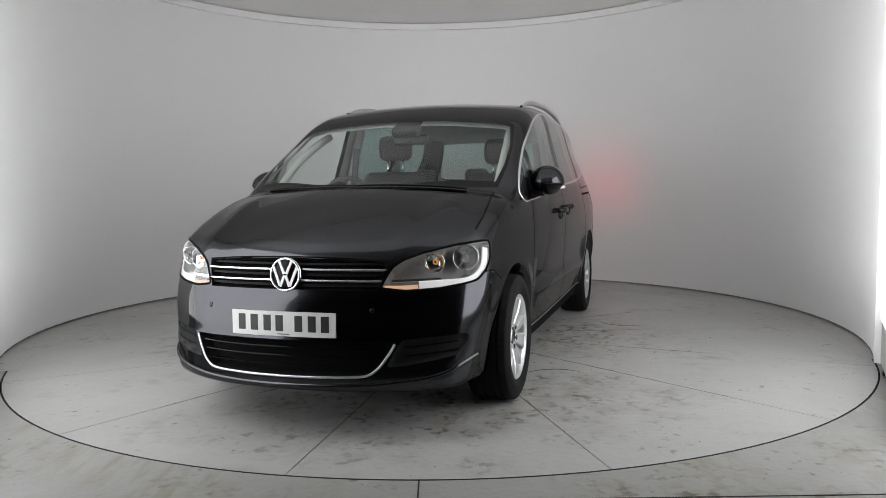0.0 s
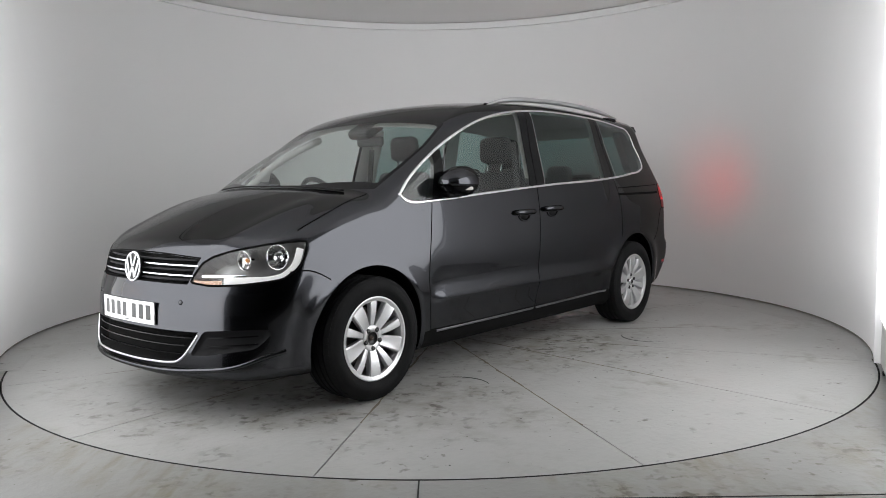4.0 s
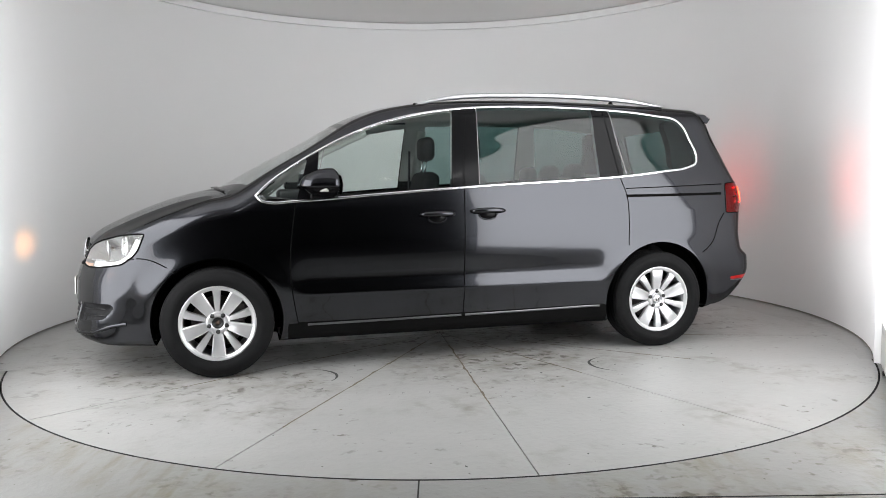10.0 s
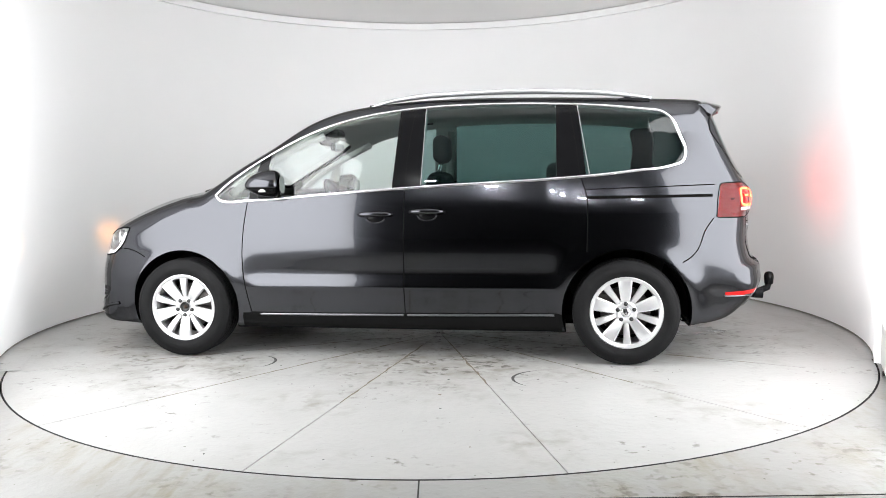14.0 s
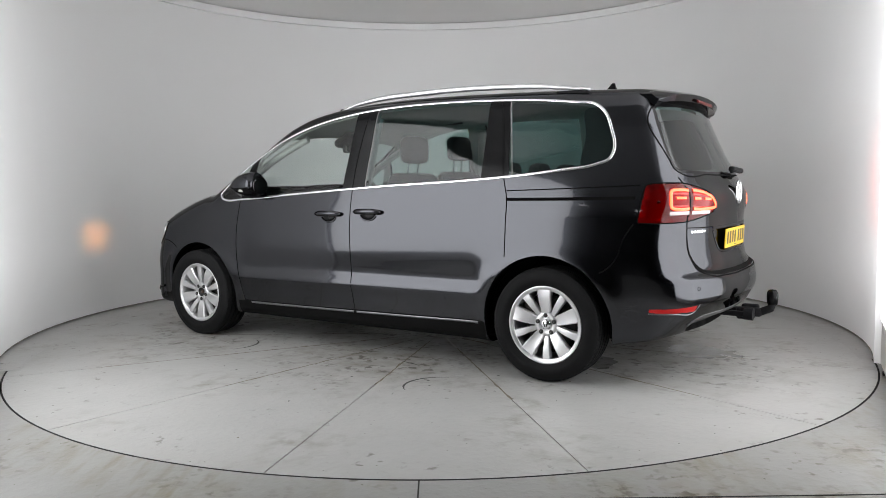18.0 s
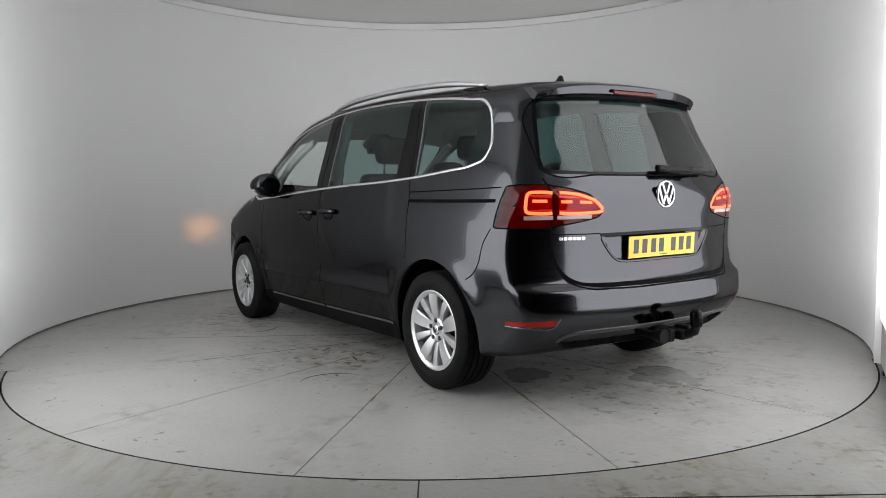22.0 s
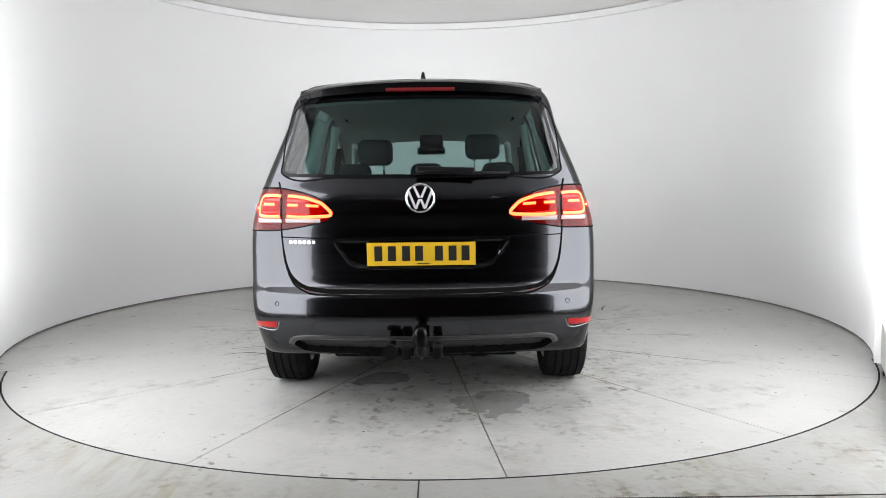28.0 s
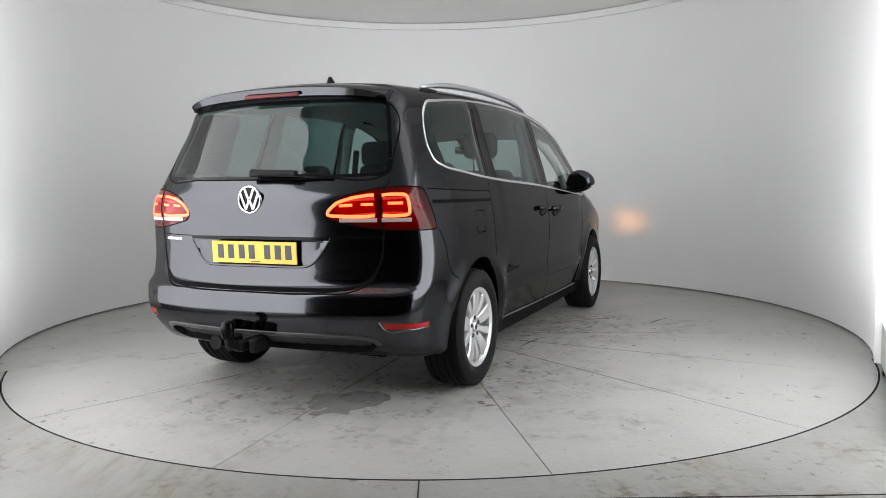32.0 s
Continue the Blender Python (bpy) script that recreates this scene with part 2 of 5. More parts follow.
def box(bm, size, centre=(0, 0, 0), bevel=0.0, seg=2, turn=None):
    got = bmesh.ops.create_cube(bm, size=1.0)
    mm = Matrix.Translation(centre) @ (turn or Matrix()) @ Matrix.Diagonal((*size, 1))
    bmesh.ops.transform(bm, matrix=mm, verts=got["verts"])
    if bevel:
        es = list({e for v in got["verts"] for e in v.link_edges})
        bmesh.ops.bevel(bm, geom=es, offset=bevel, segments=seg, affect="EDGES", profile=0.5)
    return bm


def cyl(bm, r1, r2, depth, centre, axis="z", seg=32):
    turn = {"z": Matrix(), "y": Matrix.Rotation(-math.pi / 2, 4, "X"), "x": Matrix.Rotation(math.pi / 2, 4, "Y")}[axis]
    bmesh.ops.create_cone(bm, cap_ends=True, segments=seg, radius1=r1, radius2=r2, depth=depth, matrix=Matrix.Translation(centre) @ turn)
    return bm


def lathe(profile, seg, axis="y", closed=False):
    """Turn (radius, along) pairs round an axis."""
    verts, faces, n = [], [], len(profile)
    for i in range(seg):
        a = 2 * math.pi * i / seg
        for r, h in profile:
            verts.append({"y": (r * math.sin(a), h, r * math.cos(a)), "z": (r * math.cos(a), r * math.sin(a), h), "x": (h, r * math.cos(a), r * math.sin(a))}[axis])
    for i in range(seg):
        j = (i + 1) % seg
        for k in range(n if closed else n - 1):
            q = (k + 1) % n
            faces.append((i * n + k, i * n + q, j * n + q, j * n + k))
    return verts, faces


def tube(points, radius, seg=8, closed=False):
    """A round bar along points; radius may be a list."""
    pts = [Vector(p) for p in points]
    verts, faces, n = [], [], len(pts)
    for i, p in enumerate(pts):
        a = pts[(i - 1) % n] if closed or i else p
        b = pts[(i + 1) % n] if closed or i < n - 1 else p
        d = (b - a).normalized()
        s = d.cross(Vector((0, 0, 1)))
        s = s.normalized() if s.length > 0.05 else Vector((1, 0, 0))
        u = s.cross(d).normalized()
        r = radius[i] if isinstance(radius, (list, tuple)) else radius
        for k in range(seg):
            c = 2 * math.pi * k / seg
            verts.append(p + r * (math.cos(c) * s + math.sin(c) * u))
    for i in range(n if closed else n - 1):
        j = (i + 1) % n
        for k in range(seg):
            q = (k + 1) % seg
            faces.append((i * seg + k, j * seg + k, j * seg + q, i * seg + q))
    if not closed:
        faces += [tuple(range(seg)), tuple(range((n - 1) * seg, n * seg))[::-1]]
    return verts, faces


# ---- the booth ----
def arc_wall(name, r, z0, z1, a0, a1, mat, thick=0.08, seg=160):
    """A slab of a cylinder round BOOTH; angles in degrees from straight ahead, positive to the right."""
    verts, faces = [], []
    for i in range(seg + 1):
        a = radians(a0 + (a1 - a0) * i / seg)
        for rr, z in ((r, z0), (r, z1), (r + thick, z1), (r + thick, z0)):
            verts.append((BOOTH[0] + rr * math.sin(a), BOOTH[1] + rr * math.cos(a), z))
    for i in range(seg):
        for k in range(4):
            q = (k + 1) % 4
            faces.append((i * 4 + k, i * 4 + q, i * 4 + 4 + q, i * 4 + 4 + k))
    faces += [(0, 3, 2, 1), (seg * 4, seg * 4 + 1, seg * 4 + 2, seg * 4 + 3)]
    me = mesh_of(name, verts, faces, mat)
    me.set_sharp_from_angle(angle=radians(40))
    return place(name, me)


def ring_sheet(r0, r1, z, seg=160, centre=(0, 0)):
    verts, faces = [], []
    for i in range(seg):
        a = 2 * math.pi * i / seg
        for r in (r0, r1):
            verts.append((centre[0] + r * math.cos(a), centre[1] + r * math.sin(a), z))
    for i in range(seg):
        j = (i + 1) % seg
        faces.append((i * 2, i * 2 + 1, j * 2 + 1, j * 2))
    return verts, faces


def build_booth():
    # the ends' brightness is emission added to the wall, no lamp stands there
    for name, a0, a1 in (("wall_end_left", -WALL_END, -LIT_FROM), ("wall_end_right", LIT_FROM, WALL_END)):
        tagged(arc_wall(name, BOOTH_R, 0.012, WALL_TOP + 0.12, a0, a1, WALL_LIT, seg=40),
               "curved white wall end with an added glow that swells towards its edge", "wall", kind="structure")
    tagged(arc_wall("wall_booth", BOOTH_R, 0.012, WALL_TOP + 0.12, -LIT_FROM, LIT_FROM, WALL_WHITE),
           "smooth white curved booth wall, scuffed along its foot", "wall", kind="structure")
    tagged(arc_wall("baseboard", BOOTH_R - 0.004, 0.012, 0.022, -WALL_END, WALL_END, GRIME, 0.003),
           "thin grimy line along the foot of the curved wall", "baseboard", kind="structure")
    tagged(arc_wall("trim", BOOTH_R - 0.05, WALL_TOP, WALL_TOP + 0.07, -WALL_END, WALL_END, COVE_WHITE, 0.045),
           "white cove trim where curved wall meets ceiling", "trim", kind="structure")
    # the ceiling: a slab with a round light well behind the trim
    bm = bmesh.new()
    box(bm, (13.0, 13.0, 0.1), (0, -2.0, WALL_TOP + 0.13))
    tagged(part("ceiling", bm, CEILING_WHITE, None), "flat off-white ceiling", "ceiling", kind="structure")
    # the floor outside the turntable
    v, f = ring_sheet(TABLE_R + 0.011, 4.2, 0.0)
    n = len(v)
    seg = 160
    for i in range(seg):
        a = 2 * math.pi * i / seg
        c, s = math.cos(a), math.sin(a)
        k = 7.0 / max(abs(c), abs(s))
        v.append((k * c, k * s - 1.5 * (1 - abs(c)), 0.0))
    for i in range(seg):
        j = (i + 1) % seg
        f.append((i * 2 + 1, n + i, n + j, j * 2 + 1))
    tagged(place("floor", mesh_of("floor", v, f, FLOOR_GREY, False)), "grey painted floor, scraped and stained round the turntable", "floor", kind="structure")
    v, f = lathe([(TABLE_R + 0.011, -0.002), (TABLE_R + 0.011, -0.10), (TABLE_R - 0.3, -0.10)], 160, "z")
    tagged(place("pit", mesh_of("pit", v, f, GROOVE)), "dark gap ring round the turntable", "gap", kind="structure")
    # inside the booth a fixed apron laps over the turntable's edge as far as the wall
    verts, faces, n = [], [], 150
    for i in range(n + 1):
        a = radians(-111.5 + 223.0 * i / n)
        d = Vector((math.sin(a), math.cos(a)))
        b = d.dot(Vector(BOOTH))
        out = b + math.sqrt(b * b - Vector(BOOTH).length_squared + BOOTH_R ** 2) + 0.02
        for r, z in ((TABLE_R - 0.075, 0.0018), (TABLE_R - 0.045, 0.0042), (max(out, TABLE_R + 0.03), 0.0045)):
            verts.append((r * d.x, r * d.y, z))
    for i in range(n):
        for j in range(2):
            faces.append((i * 3 + j, i * 3 + 3 + j, i * 3 + 4 + j, i * 3 + 1 + j))
    tagged(place("floor_apron", mesh_of("floor_apron", verts, faces, TABLE_GREY)), "grey painted apron along the foot of the curved wall", "floor", kind="structure")
    # joints in the floor before the turntable
    bm = bmesh.new()
    box(bm, (7.0, 0.006, 0.002), (0, -3.13, 0.0015))
    for x in (-0.09,):
        box(bm, (0.006, 0.2, 0.002), (x, -3.03, 0.0015))
    tagged(part("floor_joint", bm, GROOVE, None), "thin dark joints between floor plates", "joint", kind="structure")
    # the dark hall round the booth: unseen surfaces added to darken the car's reflections
    for name, size, c in (("wall_back", (13.2, 0.1, 3.2), (0, -8.5, 1.55)), ("wall_left", (0.1, 13.4, 3.2), (-6.6, -1.9, 1.55)),
                          ("wall_right", (0.1, 13.4, 3.2), (6.6, -1.9, 1.55)), ("wall_far", (13.2, 0.1, 3.2), (0, 4.75, 1.55))):
        bm = bmesh.new()
        box(bm, size, c)
        tagged(part(name, bm, HALL_GREY, None), "unseen dim grey wall added round the booth for dark reflections", "wall", kind="structure")
    # unseen sheets on floor and ceiling, added to keep bright surfaces out of reflections
    bm = bmesh.new()
    box(bm, (13.0, 4.5, 0.006), (0, -6.2, 0.004))
    tagged(part("carpet", bm, DARK_SHEET, None), "unseen dark sheet added on the floor before the booth to darken reflections", "carpet", kind="structure")
    bm = bmesh.new()
    box(bm, (13.0, 5.9, 0.04), (0, -5.55, WALL_TOP + 0.02))
    tagged(part("ceiling_sheet", bm, HALL_GREY, None), "unseen grey sheet added under the ceiling before the booth to dim reflections", "drape", kind="structure")


def light_panel(x0, y0, x1, y1):
    """A tall lit fabric wing between two points of the plan, glowing towards the turntable: case, fabric, feet."""
    long, a = math.hypot(x1 - x0, y1 - y0), math.atan2(y1 - y0, x1 - x0)
    stand = empty("light_panel", Matrix.Translation(((x0 + x1) / 2, (y0 + y1) / 2, 0)) @ Matrix.Rotation(a, 4, "Z"))
    tagged(stand, "tall wing of glowing white fabric in a white case", "light", "booth lights")
    bm = bmesh.new()
    box(bm, (long, 0.06, 2.92), (0, 0.034, 1.48), 0.01)
    part("case", bm, COVE_WHITE, stand)
    bm = bmesh.new()
    box(bm, (long - 0.04, 0.004, 2.62), (0, -0.002, 1.61))
    part("diffuser", bm, LAMP_WHITE, stand)
    for x in (-long * 0.4, long * 0.4):
        bm = bmesh.new()
        box(bm, (0.05, 0.3, 0.02), (x, 0.15, 0.01), 0.004)
        part("foot", bm, LAMP_CASE, stand)
    return stand


def flood(x, y, z, aim):
    """A small square flood lamp under the ceiling, aimed at the booth's back wall."""
    m = look((x, y, z), aim)
    ob = empty("flood_lamp", m)
    tagged(ob, "small square flood lamp hung under the ceiling", "lamp", "flood lamps")
    bm = bmesh.new()
    box(bm, (0.18, 0.09, 0.06), (0, 0, 0.035), 0.008)
    part("case", bm, LAMP_CASE, ob)
    bm = bmesh.new()
    box(bm, (0.15, 0.06, 0.004), (0, 0, 0.002))
    part("face", bm, FLOOD_FACE, ob)
    up = m.inverted().to_3x3() @ Vector((0, 0, WALL_TOP + 0.002 - z))
    v, f = tube([(0, 0, 0.05), tuple(up)], 0.012, 8)
    place("hanger", mesh_of("hanger", v, f, LAMP_CASE), ob)
    d = bpy.data.lights.new("flood_light", "AREA")
    d.shape, d.size, d.size_y, d.energy, d.color = "RECTANGLE", 0.14, 0.05, FLOOD_WATTS, (0.985, 0.985, 1.0)
    d.spread = radians(FLOOD_SPREAD)
    new("flood_light", d).matrix_world = m @ Matrix.Translation((0, 0, -0.004))


# ---- the car body as one smooth form ----
def spline(xs, ys):
    """A smooth curve through points, straight beyond its ends."""
    xs, ys = np.array(xs, float), np.array(ys, float)
    h, d = np.diff(xs), np.diff(ys) / np.diff(xs)
    m = np.empty(len(xs))
    m[0], m[-1] = d[0], d[-1]
    m[1:-1] = (d[:-1] * h[1:] + d[1:] * h[:-1]) / (h[1:] + h[:-1])

    def at(x):
        x = np.asarray(x, float)
        i = np.clip(np.searchsorted(xs, x) - 1, 0, len(xs) - 2)
        t = (x - xs[i]) / h[i]
        c = np.clip(t, 0, 1)
        v = (ys[i] * (1 + 2 * c) * (1 - c) ** 2 + ys[i + 1] * c * c * (3 - 2 * c)
             + h[i] * (m[i] * c * (1 - c) ** 2 + m[i + 1] * c * c * (c - 1)))
        return v + (t - c) * h[i] * np.where(t < 0, m[0], m[-1])
    return at


# Centre line of bonnet, windscreen and roof: length along the car, height.
TOP = spline([-2.6, -2.1, -1.9, -1.5, -1.0, -0.4, 0.0, 0.25, 0.45, 0.6, 0.9, 1.2, 1.36, 1.46, 1.6, 1.8, 2.0, 2.15, 2.25, 2.33, 2.40, 2.5],
             [1.600, 1.670, 1.684, 1.705, 1.724, 1.731, 1.716, 1.690, 1.650, 1.597, 1.435, 1.282, 1.190, 1.140, 1.110, 1.054, 0.977, 0.908, 0.854, 0.806, 0.755, 0.670])
# Half width of the flank by height, and how it draws in towards the ends.
SIDE = spline([0.1, 0.25, 0.33, 0.45, 0.50, 0.60, 0.75, 0.85, 0.92, 1.00, 1.08, 1.16, 1.4, 1.6, 1.75],
              [0.805, 0.848, 0.862, 0.878, 0.887, 0.896, 0.902, 0.900, 0.894, 0.884, 0.869, 0.852, 0.787, 0.733, 0.675])
# The doors' hollow: a sharp ledge low on the doors and a shallow flute over it.
LEDGE = spline([0.0, 0.36, 0.42, 0.455, 0.468, 0.480, 0.500, 0.560, 0.580, 0.62, 0.70, 0.80, 2.0],
               [0.0, 0.0, 0.007, 0.0125, 0.0145, 0.0135, 0.0085, -0.0072, -0.0082, -0.0074, -0.0034, 0.0, 0.0])
DRAW = spline([-2.4, -2.1, -1.8, -1.4, -0.8, 0.0, 0.8, 1.3, 1.7, 2.0, 2.2, 2.4],
              [-0.080, -0.030, -0.004, 0.006, 0.007, 0.006, -0.003, -0.021, -0.042, -0.068, -0.101, -0.151])
DRAW_UP = spline([-2.3, -1.9, -1.4, -0.8, 0.0, 0.8, 1.3, 1.6], [-0.100, -0.070, -0.034, -0.006, 0.008, 0.008, -0.010, -0.031])
NOSE = spline([0.1, 0.2, 0.26, 0.32, 0.45, 0.56, 0.62, 0.68, 0.76, 0.85, 1.0], [2.300, 2.355, 2.374, 2.372, 2.358, 2.352, 2.340, 2.318, 2.295, 2.265, 2.215])
TAIL = spline([0.1, 0.22, 0.32, 0.405, 0.487, 0.565, 0.617, 0.645, 0.71, 0.9, 1.07, 1.17, 1.3, 1.45, 1.6, 1.75],
              [-2.070, -2.165, -2.258, -2.340, -2.388, -2.388, -2.374, -2.340, -2.316, -2.308, -2.317, -2.262, -2.192, -2.122, -2.061, -2.020])
WHEELS = ((1.46, 0.385), (-1.46, 0.395))


def smax(a, b, k):
    h = np.clip(0.5 + 0.5 * (a - b) / k, 0, 1)
    return b + (a - b) * h + k * h * (1 - h)


def bump(x, s):
    return np.exp(-(x / s) ** 2)


def field(p):
    """Below nought inside the body shell."""
    x, y, z = p[..., 0], np.abs(p[..., 1]), p[..., 2]
    sweep = 0.20 * np.clip((x - 0.2) / 1.2, 0, 1) ** 1.5
    top = (z - TOP(x + sweep * y ** 2) + 0.085 * y ** 2 + 0.06 * np.clip(x - 1.5, 0, 1) * y ** 2) * 0.93
    top = top - 0.010 * bump(y - 0.60 + 0.10 * (x - 1.5), 0.07) * np.clip((x - 1.42) * 4, 0, 1)
    up = np.clip((z - 0.95) / 0.5, 0, 1)
    w = SIDE(z) + DRAW(x) * (1 - 0.45 * up) + DRAW_UP(x) * up
    doors = np.clip((1.06 - x) / 0.16, 0, 1) * np.clip((x + 1.10) / 0.14, 0, 1)
    w = w + LEDGE(z) * doors * doors * (3 - 2 * doors)
    for wx, r in WHEELS:
        d = np.hypot(x - wx, z - 0.335) - r
        w = w + 0.016 * bump(d - 0.01, 0.07) * np.clip((0.80 - z) / 0.2, 0, 1)
    side = (y - w) * 0.97
    front = (x - NOSE(z) + 0.33 * (y / 0.82) ** 2.6)
    front = front * 0.88
    rear = (TAIL(z) + 0.135 * (y / 0.75) ** 2.4 - x) * 0.95
    f = smax(side, top, 0.10)
    f = smax(f, front, 0.065)
    f = smax(f, rear, 0.09)
    return smax(f, 0.19 + 0.03 * np.clip(x - 1.6, 0, 1) + 0.07 * np.clip((-x - 1.62) / 0.3, 0, 1) + 0.05 * np.clip((-x - 1.95) / 0.35, 0, 1) - z, 0.05)


def slope(p, e=1e-4):
    g = np.empty(p.shape)
    for i in range(3):
        a = np.zeros(3)
        a[i] = e
        g[..., i] = (field(p + a) - field(p - a)) / (2 * e)
    return g


def settle(p, rounds=4):
    """Move points along the slope onto the body's skin."""
    for _ in range(rounds):
        g = slope(p)
        p = p - np.clip(field(p), -0.05, 0.05)[:, None] * g / np.maximum((g * g).sum(1), 0.05)[:, None]
    return p


def outward(p):
    g = slope(p)
    return g / np.linalg.norm(g, axis=1)[:, None]


def skin(h=0.017):
    """The body's surface as quads, with its points on the true surface."""
    xs, ys, zs = np.arange(-2.62, 2.62, h), (np.arange(-61, 61) + 0.5) * h, np.arange(0.10, 1.85, h)
    half = len(ys) // 2
    f = np.empty((len(xs), len(ys), len(zs)))
    for i, x in enumerate(xs):
        f[i, half:] = field(np.stack(np.broadcast_arrays(x, ys[half:, None], zs[None]), -1))
    f[:, :half] = f[:, half:][:, ::-1]
    inside = f < 0
    n = np.zeros(tuple(s - 1 for s in f.shape), int)
    for a in (0, 1):
        for b in (0, 1):
            for c in (0, 1):
                n += inside[a:f.shape[0] - 1 + a, b:f.shape[1] - 1 + b, c:f.shape[2] - 1 + c]
    cells = np.argwhere((n > 0) & (n < 8))
    index = -np.ones(n.shape, int)
    index[tuple(cells.T)] = np.arange(len(cells))
    pts = np.stack([xs[cells[:, 0]], ys[cells[:, 1]], zs[cells[:, 2]]], 1) + h / 2
    pts = settle(pts, 5)
    quads = []
    for ax in range(3):
        lo = [slice(None)] * 3
        hi = [slice(None)] * 3
        lo[ax], hi[ax] = slice(0, -1), slice(1, None)
        a, b = inside[tuple(lo)], inside[tuple(hi)]
        e = np.argwhere(a != b)
        u, v = [k for k in range(3) if k != ax]
        e = e[(e[:, u] > 0) & (e[:, v] > 0) & (e[:, u] < f.shape[u] - 1) & (e[:, v] < f.shape[v] - 1)]
        q = []
        for du, dv in ((-1, -1), (0, -1), (0, 0), (-1, 0)):
            c = e.copy()
            c[:, u] += du
            c[:, v] += dv
            q.append(index[tuple(c.T)])
        quads.append(np.stack(q, 1))
    quads = np.concatenate(quads)
    quads = quads[(quads >= 0).all(1)]
    mid = pts[quads].mean(1)
    nrm = np.cross(pts[quads[:, 2]] - pts[quads[:, 0]], pts[quads[:, 3]] - pts[quads[:, 1]])
    flip = (nrm * slope(mid)).sum(1) < 0
    quads[flip] = quads[flip][:, ::-1]
    return pts, quads


R2 = math.sqrt(0.5)
# Ways to look at the body: two axes across, and the way from which one looks.
VIEWS = {"side": ((1, 0, 0), (0, 0, 1), (0, 1, 0)), "end": ((0, 1, 0), (0, 0, 1), (1, 0, 0)), "back": ((0, 1, 0), (0, 0, 1), (-1, 0, 0)),
         "top": ((1, 0, 0), (0, 1, 0), (0, 0, 1)), "fore": ((-R2, R2, 0), (0, 0, 1), (R2, R2, 0)), "aft": ((R2, R2, 0), (0, 0, 1), (-R2, R2, 0))}


def rounded(poly, r=0.02, seg=4):
    """A closed outline with its corners rounded off."""
    out, n = [], len(poly)
    for i in range(n):
        a, b, c = (np.array(poly[(i + k) % n], float) for k in (-1, 0, 1))
        la, lc = np.linalg.norm(a - b), np.linalg.norm(c - b)
        d = min(r, la * 0.45, lc * 0.45)
        p, q = b + (a - b) / la * d, b + (c - b) / lc * d
        for k in range(seg + 1):
            t = k / seg
            out.append(tuple((1 - t) ** 2 * p + 2 * t * (1 - t) * b + t * t * q))
    return out


def smooth_line(points, step=0.03):
    """Points strung closely along a smooth curve through the given ones."""
    p = np.array(points, float)
    s = np.r_[0, np.cumsum(np.linalg.norm(np.diff(p, axis=0), axis=1))]
    k = np.linspace(0, s[-1], max(3, int(s[-1] / step) + 1))
    return np.stack([spline(s, p[:, i])(k) for i in range(p.shape[1])], 1)


def within(poly, uv):
    poly = np.array(poly, float)
    a, b = poly, np.roll(poly, -1, 0)
    x, y = uv[:, 0][:, None], uv[:, 1][:, None]
    cross = ((a[:, 1] > y) != (b[:, 1] > y)) & (x < (b[:, 0] - a[:, 0]) * (y - a[:, 1]) / (b[:, 1] - a[:, 1] + 1e-12) + a[:, 0])
    return cross.sum(1) % 2 == 1


def nearest(poly, uv):
    poly = np.array(poly, float)
    a, b = poly, np.roll(poly, -1, 0)
    d = b - a
    t = np.clip(((uv[:, None] - a) * d).sum(-1) / ((d * d).sum(-1) + 1e-12), 0, 1)
    q = a + t[..., None] * d
    i = ((uv[:, None] - q) ** 2).sum(-1).argmin(1)
    return q[np.arange(len(uv)), i]


